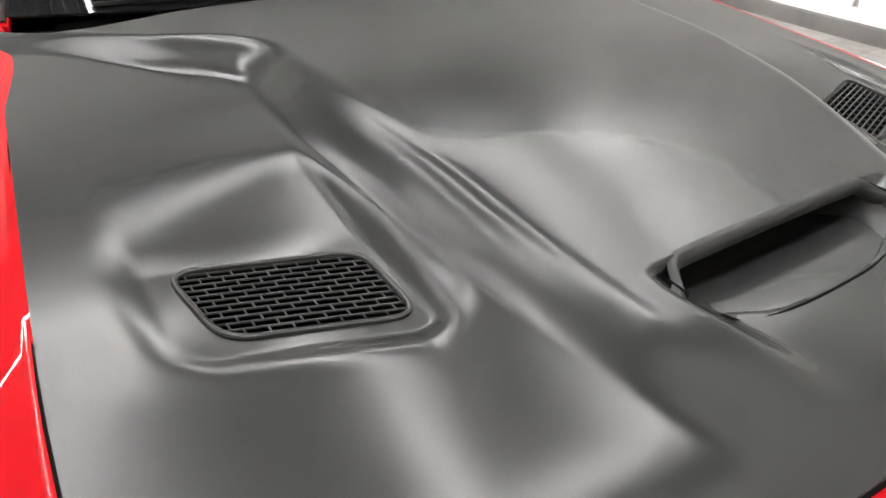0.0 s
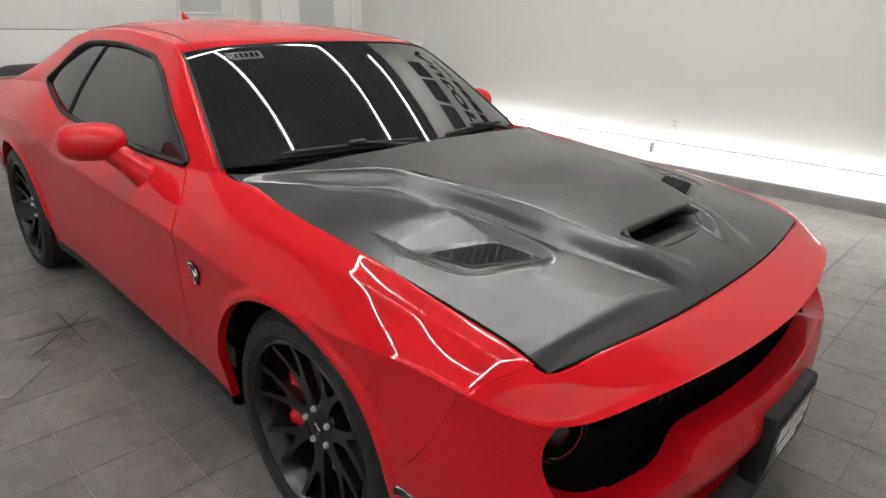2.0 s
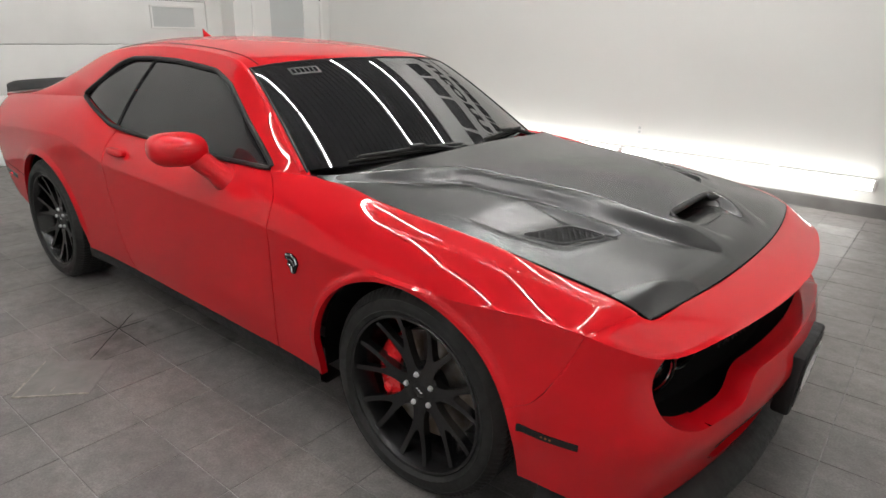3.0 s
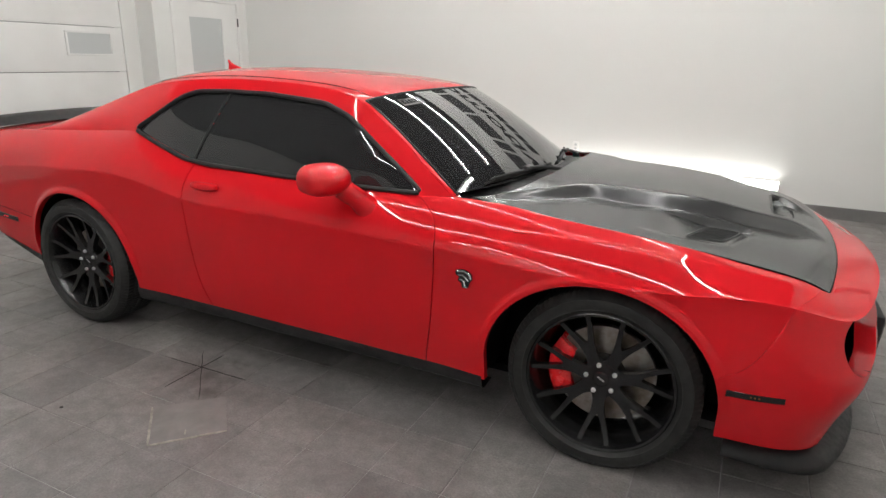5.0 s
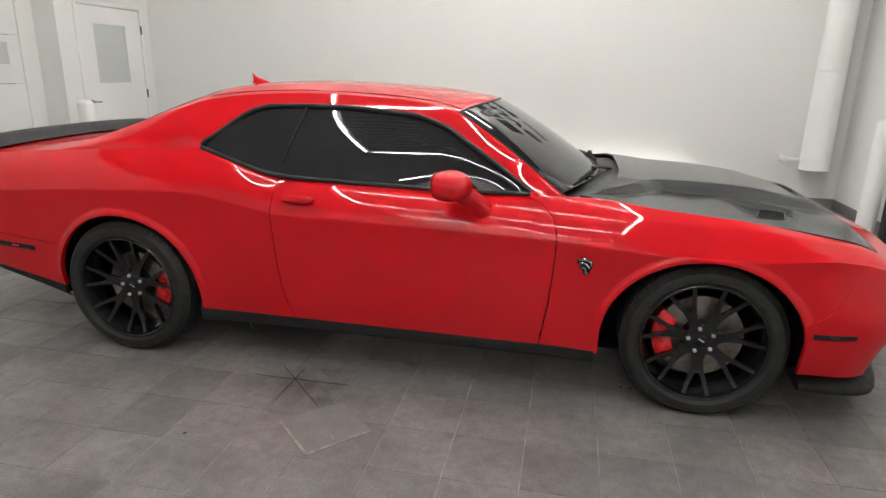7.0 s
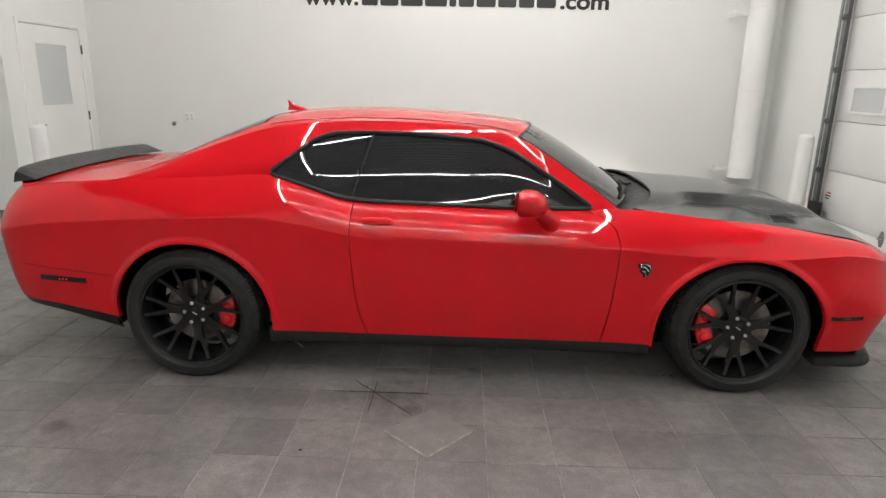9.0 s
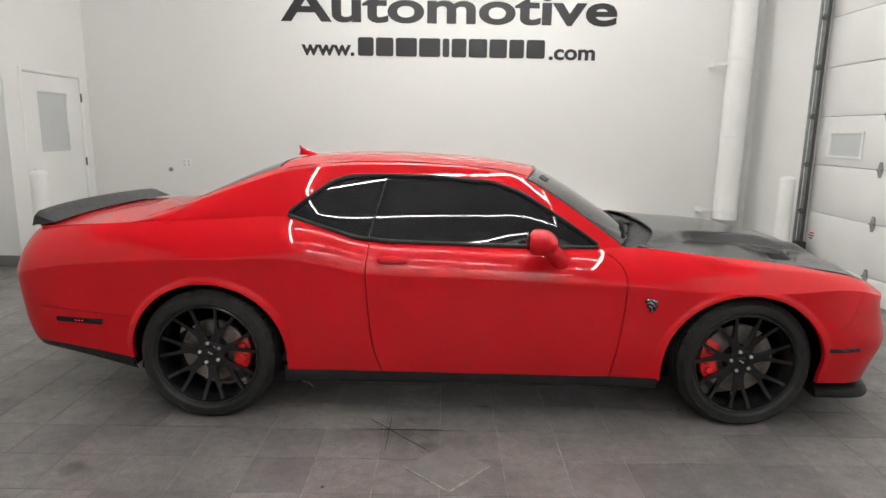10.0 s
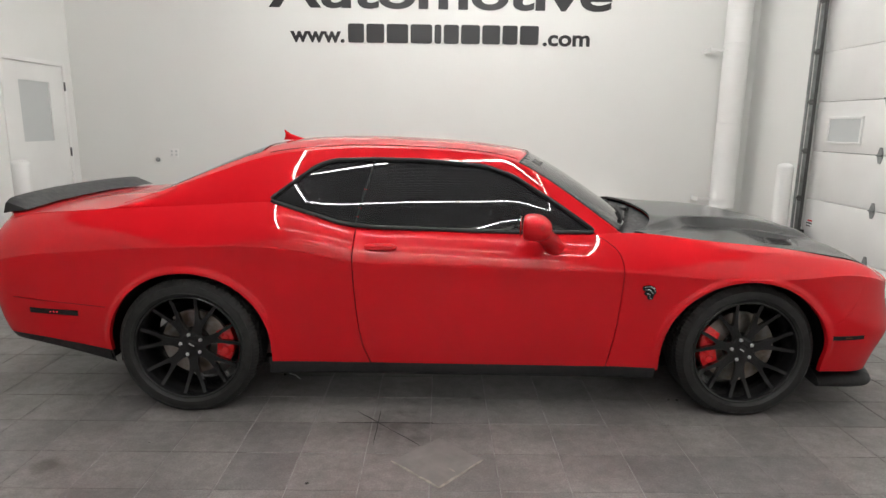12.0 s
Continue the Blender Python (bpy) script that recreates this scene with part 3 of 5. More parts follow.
#            x,     y at crease, crease z, top edge x, y, z, foot z, foot inset, shoulder bulge
NODES = [
    (-2.650, 0.00, 0.76, -2.560, 0.00, 1.030, 0.40, 0.06, 0.02),
    (-2.642, 0.36, 0.76, -2.550, 0.34, 1.030, 0.40, 0.06, 0.02),
    (-2.615, 0.68, 0.77, -2.510, 0.60, 1.028, 0.40, 0.06, 0.025),
    (-2.530, 0.84, 0.79, -2.430, 0.735, 1.028, 0.40, 0.06, 0.025),
    (-2.360, 0.900, 0.83, -2.300, 0.775, 1.040, 0.395, 0.05, 0.025),
    (-2.000, 0.930, 0.870, -2.00, 0.800, 1.065, 0.345, 0.04, 0.022),
    (-1.700, 0.950, 0.895, -1.70, 0.805, 1.085, 0.300, 0.03, 0.02),
    (-AXLE, 0.962, 0.905, -AXLE, 0.800, 1.098, 0.280, 0.03, 0.02),
    (-1.200, 0.960, 0.915, -1.20, 0.790, 1.115, 0.280, 0.035, 0.024),
    (-1.030, 0.956, 0.908, -1.03, 0.803, 1.118, 0.277, 0.045, 0.022),
    (-0.850, 0.953, 0.882, -0.85, 0.832, 1.075, 0.274, 0.052, 0.020),
    (-0.600, 0.952, 0.835, -0.60, 0.848, 1.004, 0.270, 0.056, 0.018),
    (-0.300, 0.957, 0.826, -0.30, 0.848, 0.993, 0.268, 0.057, 0.018),
    (0.000, 0.963, 0.820, 0.00, 0.848, 0.986, 0.266, 0.057, 0.018),
    (0.400, 0.969, 0.809, 0.40, 0.848, 0.978, 0.264, 0.056, 0.018),
    (0.640, 0.972, 0.804, 0.64, 0.842, 0.973, 0.262, 0.055, 0.019),
    (0.780, 0.973, 0.800, 0.78, 0.822, 0.976, 0.260, 0.055, 0.021),
    (0.900, 0.973, 0.793, 0.90, 0.808, 0.975, 0.256, 0.050, 0.025),
    (1.200, 0.974, 0.772, 1.20, 0.806, 0.945, 0.250, 0.035, 0.030),
    (AXLE, 0.970, 0.765, AXLE, 0.808, 0.920, 0.250, 0.03, 0.030),
    (1.750, 0.966, 0.775, 1.75, 0.808, 0.890, 0.250, 0.03, 0.026),
    (1.950, 0.948, 0.790, 1.95, 0.803, 0.856, 0.250, 0.04, 0.017),
    (2.100, 0.920, 0.772, 2.09, 0.796, 0.829, 0.245, 0.035, 0.013),
    (2.216, 0.846, 0.738, 2.168, 0.778, 0.799, 0.240, 0.035, 0.006),
    (2.296, 0.690, 0.742, 2.195, 0.640, 0.802, 0.230, 0.045, 0.003),
    (2.349, 0.460, 0.748, 2.218, 0.430, 0.804, 0.225, 0.05, 0.002),
    (2.384, 0.220, 0.752, 2.238, 0.210, 0.806, 0.220, 0.05, 0.002),
    (2.395, 0.000, 0.752, 2.245, 0.000, 0.808, 0.220, 0.05, 0.002),
]
_s = [0.0]
for a, b in zip(NODES, NODES[1:]):
    _s.append(_s[-1] + math.hypot(b[0] - a[0], b[1] - a[1]))
BX, BY, CZ, EX, EY, EZ, FZ, FI, BU = [spline(_s, [n[k] for n in NODES]) for k in range(9)]
S_END = _s[-1]
_xs = [n[0] for n in NODES]
S_OF_X = curve(_xs, _s)
ARCHES = ((1.452, 0.362, 0.438, 0.392), (-1.468, 0.362, 0.426, 0.405))


def soft_min(a, b, k):
    h = max(k - abs(a - b), 0.0) / k
    return min(a, b) - h * h * k / 4


def flank(s, v):
    """The right flank (y < 0): v from 0 at its foot over 0.6 at the crease to 1 at the top edge."""
    x, y, zc = BX(s), BY(s), CZ(s)
    nx, ny = -(BY(s + 0.004) - BY(s - 0.004)), BX(s + 0.004) - BX(s - 0.004)
    k = math.hypot(nx, ny) or 1.0
    nx, ny = nx / k, ny / k
    if s > S_END - 0.004 or s < 0.004:
        nx, ny = (1.0 if s > 1 else -1.0), 0.0
    if v <= 0.6:
        t = v / 0.6
        z = FZ(s) + (zc - FZ(s)) * t
        crisp = step(-0.95, -0.55, x)
        inset = FI(s) * (1 - t) ** 3 + 0.010 * math.sin(math.pi * t) * (1 - step(1.7, 1.95, x)) - 0.002 * step(0.90, 1.0, t) * crisp
        inset -= 0.030 * step(1.72, 2.0, x) * bell(z - 0.50, 0.21) + 0.025 * step(2.05, 2.3, x) * bell(z - 0.48, 0.10)
        flare = 0.0
        for cx, cz, rx, rz in ARCHES:
            r = math.hypot((x - cx) / rx, (z - cz) / rz)
            flare += 0.013 * (1 - step(1.035, 1.090, r)) * step(0.30, 0.45, z) if abs(x - cx) < 0.7 else 0.0
        return Vector((x - nx * inset, -(y - ny * inset + flare), z))
    t = (v - 0.6) / 0.4
    crisp = step(-0.95, -0.55, x)
    ax, ay, az = x + nx * 0.002 * crisp, y + ny * 0.002 * crisp, zc
    ex, ey, ez = EX(s), EY(s), EZ(s)
    b = BU(s)
    d = Vector((ex - ax, ey - ay, ez - az))
    out = Vector((nx, ny, 0))
    n = out - d * out.dot(d) / (d.length_squared or 1)
    n = n.normalized() if n.length > 1e-6 else out
    h = 4 * t * (1 - t)
    # the front wing has a crease beside the hood
    crease = 0.6 * step(1.0, 1.4, x) * (1 - step(1.98, 2.14, x))
    h += (soft_min(t / 0.68, (1 - t) / 0.32, 0.30) - h) * crease
    p = Vector((ax, ay, az)) + d * t + n * b * h
    return Vector((p.x, -p.y, p.z))


def flank_panel(left, right, nu, nv, v0=0.0, v1=1.0, by_s=False):
    """A panel between two seams, each x (or s) as a curve of v."""
    def f(u, w):
        v = v0 + (v1 - v0) * w
        a, b = left(v), right(v)
        if by_s:
            return flank(a + (b - a) * u, v)
        return flank(S_OF_X(a + (b - a) * u), v)
    return sheet(f, nu, nv)[0]


def arch_cut(bm, k):
    cx, cz, rx, rz = ARCHES[k]
    def inside(c):
        return c.z < cz and abs(c.x - cx) < rx or math.hypot((c.x - cx) / rx, (c.z - cz) / rz) < 1
    def snap(c):
        if c.z < cz:
            return Vector((cx + (rx if c.x > cx else -rx), c.y, c.z))
        a = math.atan2((c.z - cz) / rz, (c.x - cx) / rx)
        return Vector((cx + rx * math.cos(a), c.y, cz + rz * math.sin(a)))
    cut_out(bm, inside, snap)


def both(name, bm, mat, parent=None, label="", smooth=35.0):
    """The part on the right side and its mirror image on the left."""
    m = mirrored(bm)
    return part(name, bm, mat, parent or car, label, smooth), part(name, m, mat, parent or car, label, smooth)


def inward(c):
    return (0, 0.03 if c.y < 0 else -0.03, -0.004 if c.z > 0.8 else 0.0)


GAP = 0.0025
DOOR_F = curve([0.0, 0.3, 0.6, 0.75, 0.9, 1.0], [0.735, 0.775, 0.790, 0.775, 0.715, 0.650])
DOOR_R = curve([0.0, 0.12, 0.3, 0.6, 1.0], [-0.520, -0.560, -0.587, -0.605, -0.590])
BUMP_F = curve([0.0, 0.24, 0.28, 0.33, 0.45, 0.6, 0.8, 1.0], [1.80, 1.815, 1.87, 1.94, 2.01, 2.065, 2.115, 2.165])

quarter = flank_panel(lambda v: -2.60, lambda v: DOOR_R(v) - GAP, 230, 90)
arch_cut(quarter, 1)
both("quarter_panel", hem(quarter, inward), RED)
door_bm = hem(flank_panel(lambda v: DOOR_R(v) + GAP, lambda v: DOOR_F(v) - GAP, 80, 60), inward)
doors = both("door", door_bm, RED)
fender = flank_panel(lambda v: DOOR_F(v) + GAP, lambda v: BUMP_F(v) - GAP * 0.4, 150, 90)
arch_cut(fender, 0)
both("front_fender", hem(fender, inward), RED)

# rear end between the quarters
rear = sheet(lambda u, v: flank(0.001 + (S_OF_X(-2.60) - 0.001) * u, v), 24, 40)[0]
both("rear_bumper", rear, RED)

# nose: the red band above the grille, and the bumper below it
S_B = lambda v: S_OF_X(BUMP_F(v) + GAP * 0.4)
nose = sheet(lambda u, w: flank(S_B(0.6 + 0.4 * w) + (S_END - S_B(0.6 + 0.4 * w)) * u, 0.6 + 0.4 * w), 60, 16)[0]
nose_all = joined(nose.copy(), mirrored(nose))
nose.free()
bmesh.ops.remove_doubles(nose_all, verts=nose_all.verts, dist=0.001)
part("nose_panel", hem(nose_all, lambda c: (-0.02, 0, -0.004)), RED, car)


def front_point(y, z):
    """The bumper's face at the distance y from the middle and the height z."""
    a, b = S_OF_X(1.9), S_END
    for _ in range(22):
        s = (a + b) / 2
        p = flank(s, 0.6 * min(max((z - FZ(s)) / (CZ(s) - FZ(s)), 0.0), 1.0))
        if -p.y > y:
            a = s
        else:
            b = s
    return Vector((p.x, -y, z))


def bumper_point(u, w):
    v = 0.6 * w
    return flank(S_B(v) + (S_END - S_B(v)) * (1 - (1 - u) ** 1.0), v)


bump = sheet(bumper_point, 150, 80)[0]
APERTURE = rounded([(-0.3, 0.592), (0.46, 0.592), (0.53, 0.523), (0.76, 0.515), (0.845, 0.555), (0.868, 0.66), (0.84, 0.742), (0.77, 0.80), (-0.3, 0.80)], 0.045, 5)
LOWER = rounded([(-0.3, 0.26), (0.46, 0.26), (0.58, 0.33), (0.52, 0.40), (-0.3, 0.40)], 0.03, 4)


def open_up(bm, poly):
    def onto(c):
        y, z = near_poly(poly, -c.y, c.z)
        if -c.y < 0.004:
            y = 0.0
        return front_point(y, z) if y > 0 else Vector((c.x, c.y, z))
    cut_out(bm, lambda c: c.x > 2.0 and in_poly(poly, -c.y, c.z), onto)


open_up(bump, APERTURE)
open_up(bump, LOWER)
arch_cut(bump, 0)
bump_all = joined(bump.copy(), mirrored(bump))
bump.free()
bmesh.ops.remove_doubles(bump_all, verts=bump_all.verts, dist=0.001)
bumper = part("front_bumper", hem(bump_all, lambda c: (-0.07 if c.x > 2.0 else 0, 0.03 if c.y < -0.7 else (-0.03 if c.y > 0.7 else 0), 0)), RED, car)


# black sheets and boxes stand in for the shade behind the openings
def follow_nose(y, z, back):
    """A point behind the bumper's face."""
    p = front_point(abs(y), z)
    return Vector((p.x - back, y, z))


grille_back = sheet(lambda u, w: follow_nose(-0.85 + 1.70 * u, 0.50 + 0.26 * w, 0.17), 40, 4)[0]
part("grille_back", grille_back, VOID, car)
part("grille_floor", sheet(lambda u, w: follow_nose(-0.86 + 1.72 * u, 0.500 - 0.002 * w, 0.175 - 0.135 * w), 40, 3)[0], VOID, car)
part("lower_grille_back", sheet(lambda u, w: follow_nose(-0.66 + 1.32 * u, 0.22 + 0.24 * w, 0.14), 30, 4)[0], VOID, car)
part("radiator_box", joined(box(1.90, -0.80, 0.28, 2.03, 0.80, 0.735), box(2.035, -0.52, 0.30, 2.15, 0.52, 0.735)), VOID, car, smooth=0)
for zz in (0.285, 0.32, 0.355, 0.39):
    part("grille_bar", tube([follow_nose(y, zz, 0.085) for y in np.linspace(-0.58, 0.58, 25)], 0.006, 6), PLASTIC, bumper)
for zz in (0.635, 0.66, 0.685, 0.71):
    part("grille_bar", tube([follow_nose(y, zz, 0.12) for y in np.linspace(-0.42, 0.42, 25)], 0.004, 6), PLASTIC, bumper)
for y in np.linspace(-0.42, 0.42, 29):
    part("grille_bar", tube([follow_nose(y, 0.61, 0.12), follow_nose(y, 0.745, 0.12)], 0.003, 5), PLASTIC, bumper)


def headlight(y):
    p = follow_nose(y, 0.650, 0.15 if abs(y) < 0.6 else 0.10)
    turn = Matrix.Translation(p) @ Matrix.Rotation(radians(-20 if y < 0 else 20), 4, "Z") @ Matrix.Rotation(radians(90), 4, "Y")
    h = part("headlight", turned(lathe([(0.0, -0.03), (0.062, -0.03), (0.068, -0.01), (0.066, 0.012), (0.058, 0.014), (0.054, 0.0), (0.05, -0.02)], 32), turn), GLOSS, car, "round headlight in a black bezel")
    part("halo_ring", turned(lathe([(0.0545, 0.004), (0.0565, 0.008), (0.0585, 0.004), (0.0565, -0.001)], 32, True), turn), CHROME if abs(y) > 0.7 else GLOSS, h, "thin lamp ring")
    part("projector", turned(lathe([(0.0, 0.012), (0.015, 0.010), (0.027, 0.002), (0.032, -0.012), (0.034, -0.028)], 24), turn), LENS, h, "clear projector lens")


for y in (-0.755, -0.575, 0.575, 0.755):
    headlight(y)


# ---- greenhouse ----
#        rail (right, y > 0 here),        middle line
RAILS = [
    ((0.800, 0.790, 0.972), (1.010, 0.985)),
    ((0.660, 0.752, 1.072), (0.835, 1.090)),
    ((0.530, 0.712, 1.160), (0.680, 1.190)),
    ((0.390, 0.668, 1.252), (0.520, 1.292)),
    ((0.262, 0.655, 1.333), (0.385, 1.372)),
    ((0.120, 0.632, 1.365), (0.200, 1.405)),
    ((-0.050, 0.618, 1.383), (0.000, 1.426)),
    ((-0.400, 0.606, 1.396), (-0.380, 1.446)),
    ((-0.750, 0.608, 1.388), (-0.740, 1.448)),
    ((-1.050, 0.622, 1.355), (-1.060, 1.425)),
    ((-1.250, 0.640, 1.300), (-1.250, 1.375)),
    ((-1.450, 0.672, 1.228), (-1.430, 1.298)),
    ((-1.700, 0.712, 1.140), (-1.680, 1.175)),
    ((-1.900, 0.745, 1.078), (-1.880, 1.075)),
]
_r = [float(k) for k in range(len(RAILS))]
_RX, _RY, _RZ = [spline(_r, [q[0][k] for q in RAILS]) for k in range(3)]
_MX, _MZ = [spline(_r, [q[1][k] for q in RAILS]) for k in range(2)]


# the screen's edge and middle line are plain arcs, the rest follows the table; the rail flows smoothly from one to the other
def flowing(f):
    ks = np.linspace(0, 13, 131)
    v = np.array([f(k) for k in ks])
    out = v.copy()
    for i, k in enumerate(ks):
        if 1.6 < k < 7.4:
            w = np.exp(-((ks - k) / (0.62 * step(1.6, 3.4, k) * (1 - step(5.6, 7.4, k)) + 0.02)) ** 2)
            out[i] = (w * v).sum() / w.sum()
    return spline(list(ks), list(out))


RX = flowing(lambda k: 0.800 - 0.538 * k / 4 if k < 4 else _RX(k))
RY = flowing(lambda k: 0.805 - 0.150 * k / 4 if k < 4 else _RY(k))
RZ = flowing(lambda k: 0.972 + 0.361 * k / 4 + 0.028 * k / 4 * (1 - k / 4) + 0.042 * (k / 4) ** 2 * (1 - k / 4) if k < 4 else _RZ(k))


def MX(k):
    return 1.010 - 0.625 * k / 4 if k < 4 else _MX(k)


def MZ(k):
    return 0.985 + 0.387 * k / 4 + 0.05 * k / 4 * (1 - k / 4) + 0.050 * (k / 4) ** 2 * (1 - k / 4) if k < 4 else _MZ(k)


# belt line under the glass, for the same steps
BELT = [(0.700, 0.838, 0.972), (0.640, 0.846, 0.971), (0.52, 0.850, 0.974), (0.39, 0.852, 0.976), (0.26, 0.852, 0.979), (0.12, 0.852, 0.982), (-0.05, 0.852, 0.986), (-0.40, 0.852, 0.995), (-0.72, 0.845, 1.040),
        (-0.98, 0.812, 1.108), (-1.20, 0.792, 1.113), (-1.45, 0.800, 1.097), (-1.70, 0.805, 1.084), (-1.90, 0.802, 1.070)]
LX, LY, LZZ = [spline(_r, [q[k] for q in BELT]) for k in range(3)]
K_WIND, K_ROOF = 4.0, 9.4


def side_glass(k, t):
    """The cabin's right side: t from 0 at the belt to 1 at the roof rail."""
    a, b = Vector((LX(k), LY(k), LZZ(k))), Vector((RX(k), RY(k), RZ(k)))
    p = a + (b - a) * t
    p.y += 0.025 * math.sin(math.pi * min(t * 0.92 + 0.04, 1)) * step(0.5, 3.0, k)
    return Vector((p.x, -p.y, p.z))


def roof_point(k, w):
    """From the right rail (w = 0) over the middle (0.5) to the left rail."""
    c = abs(2 * w - 1)
    x = MX(k) + (RX(k) - MX(k)) * c ** 2
    z = MZ(k) + (RZ(k) - MZ(k)) * (0.55 * c ** 2 + 0.45 * c ** 5)
    return Vector((x, RY(k) * (2 * w - 1), z))


DLO = rounded([(0.668, 0.982), (0.505, 1.095), (0.235, 1.262), (0.080, 1.312), (-0.27, 1.338), (-0.52, 1.340), (-0.73, 1.333), (-0.815, 1.305), (-1.055, 1.128), (-0.88, 1.078), (-0.66, 1.016), (-0.5, 1.000), (-0.2, 0.991), (0.3, 0.981)], 0.035, 3)
side_bm = sheet(lambda u, w: side_glass(u * 13.0, w), 300, 60)[0]
pane_bm = side_bm.copy()
cut_out(side_bm, lambda c: in_poly(DLO, c.x, c.z), lambda c: Vector((near_poly(DLO, c.x, c.z)[0], c.y, near_poly(DLO, c.x, c.z)[1])))
both("cabin_side", hem(side_bm, lambda c: (0, 0.018 if c.y < 0 else -0.018, 0)), RED)


def dlo_y(x, z):
    """Distance of the cabin side from the middle at (x, z)."""
    best = None
    for k in np.linspace(0.05, 12.9, 261):
        a, b = Vector((LX(k), LY(k), LZZ(k))), Vector((RX(k), RY(k), RZ(k)))
        t = (z - a.z) / (b.z - a.z)
        if -0.2 <= t <= 1.2:
            px = a.x + (b.x - a.x) * t
            if best is None or abs(px - x) < best[0]:
                best = (abs(px - x), -side_glass(k, t).y)
    return best[1]


def ring_on_side(poly, out):
    return [Vector((x, -(dlo_y(x, z) + out), z)) for x, z in poly]


trim_pts = ring_on_side(DLO, 0.004)
both("window_trim", tube(trim_pts, 0.011, 8, True), PLASTIC, label="black rubber window surround")


# glass: keep what lies within the opening, split at the door's rear edge
def pane(lo, hi):
    bm = pane_bm.copy()
    poly = DLO
    gone = [f for f in bm.faces if not (in_poly(poly, f.calc_center_median().x, f.calc_center_median().z) and lo(f.calc_center_median().z) < f.calc_center_median().x < hi(f.calc_center_median().z))]
    bmesh.ops.delete(bm, geom=gone, context="FACES")
    for v in bm.verts:
        v.co.y += 0.007
    g = bmesh.ops.extrude_face_region(bm, geom=bm.faces[:])
    for v in [v for v in g["geom"] if isinstance(v, bmesh.types.BMVert)]:
        v.co.y += 0.004
    return bm


split = lambda z: -0.605 + 0.095 * (z - 1.0) / 0.33
both("door_glass", pane(lambda z: split(z) + 0.0008, lambda z: 9), TINT, label="dark tinted window")
both("quarter_glass", pane(lambda z: -9, lambda z: split(z) - 0.0008), TINT, label="dark tinted rear side window")
pane_bm.free()
post = [Vector((split(z), -(dlo_y(split(z), z) - 0.001), z)) for z in np.linspace(1.012, 1.335, 9)]
both("window_post", tube(post, 0.0046, 6), PLASTIC)

roof_bm = sheet(lambda u, w: roof_point(K_WIND + (K_ROOF - K_WIND) * u, w), 60, 60)[0]
roof = part("roof", hem(roof_bm, lambda c: (0, 0, -0.02)), RED, car)
# rounded rail from the foot of the screen pillar to the deck
both("roof_rail", tube([Vector((RX(k), -(RY(k) - 0.0105), RZ(k) - 0.0125)) for k in np.linspace(0.15, 12.7, 150)], 0.017, 20), RED)
# ditch lines along the roof's edges
for s in (-1, 1):
    part("roof_seam", tube([roof_point(k, 0.5 + s * 0.455) + Vector((0, 0, 0.0005)) for k in np.linspace(4.1, 9.2, 40)], 0.0024, 6), GLOSS, car)


def shield(k0, k1, w0, w1, out=0.002):
    bm = sheet(lambda u, w: roof_point(k0 + (k1 - k0) * u, w0 + (w1 - w0) * w) + Vector((0, 0, out)), 50, 50)[0]
    g = bmesh.ops.extrude_face_region(bm, geom=bm.faces[:])
    for v in [v for v in g["geom"] if isinstance(v, bmesh.types.BMVert)]:
        v.co.z -= 0.006
        v.co.x -= 0.004
    return bm


part("windscreen", shield(0.12, 3.93, 0.012, 0.988), SHIELD, car, "large sloping tinted windscreen")
part("rear_window", shield(9.5, 12.85, 0.09, 0.91), TINT, car, "dark tinted rear window")
# painted pillars beside the screens
for s in (0, 1):
    part("a_pillar", hem(sheet(lambda u, w: roof_point(K_WIND * u, (w * 0.018) if s == 0 else 1 - w * 0.018), 40, 4)[0], lambda c: (0, 0, -0.015)), RED, car)
    part("c_pillar", hem(sheet(lambda u, w: roof_point(K_ROOF + (13 - K_ROOF) * u, (w * 0.10) if s == 0 else 1 - w * 0.10), 40, 6)[0], lambda c: (0, 0, -0.015)), RED, car)
    part("screen_seal", tube([roof_point(k, 0.013 if s == 0 else 0.987) + Vector((0, 0, 0.002)) for k in np.linspace(0.05, 3.95, 30)], 0.005, 6), PLASTIC, car)
part("screen_seal", tube([roof_point(3.95, w) + Vector((0, 0, 0.002)) for w in np.linspace(0.013, 0.987, 40)], 0.005, 6), PLASTIC, car)


# deck, with the black spoiler on it
def deck_point(u, w):
    x = -1.86 + (-2.54 + 1.86) * u
    s = S_OF_X(max(x, -2.42))
    ye = EY(s) if x > -2.42 else EY(S_OF_X(-2.42)) - 0.16 * (-(x + 2.42) / 0.12)
    c = 2 * w - 1
    z = EZ(s) + 0.030 * (1 - c * c) * (1 - 0.4 * u)
    return Vector((x, ye * c, z - (0.004 if u > 0.98 else 0)))


part("trunk_lid", hem(sheet(deck_point, 40, 40)[0], lambda c: (0, 0, -0.02)), RED, car)


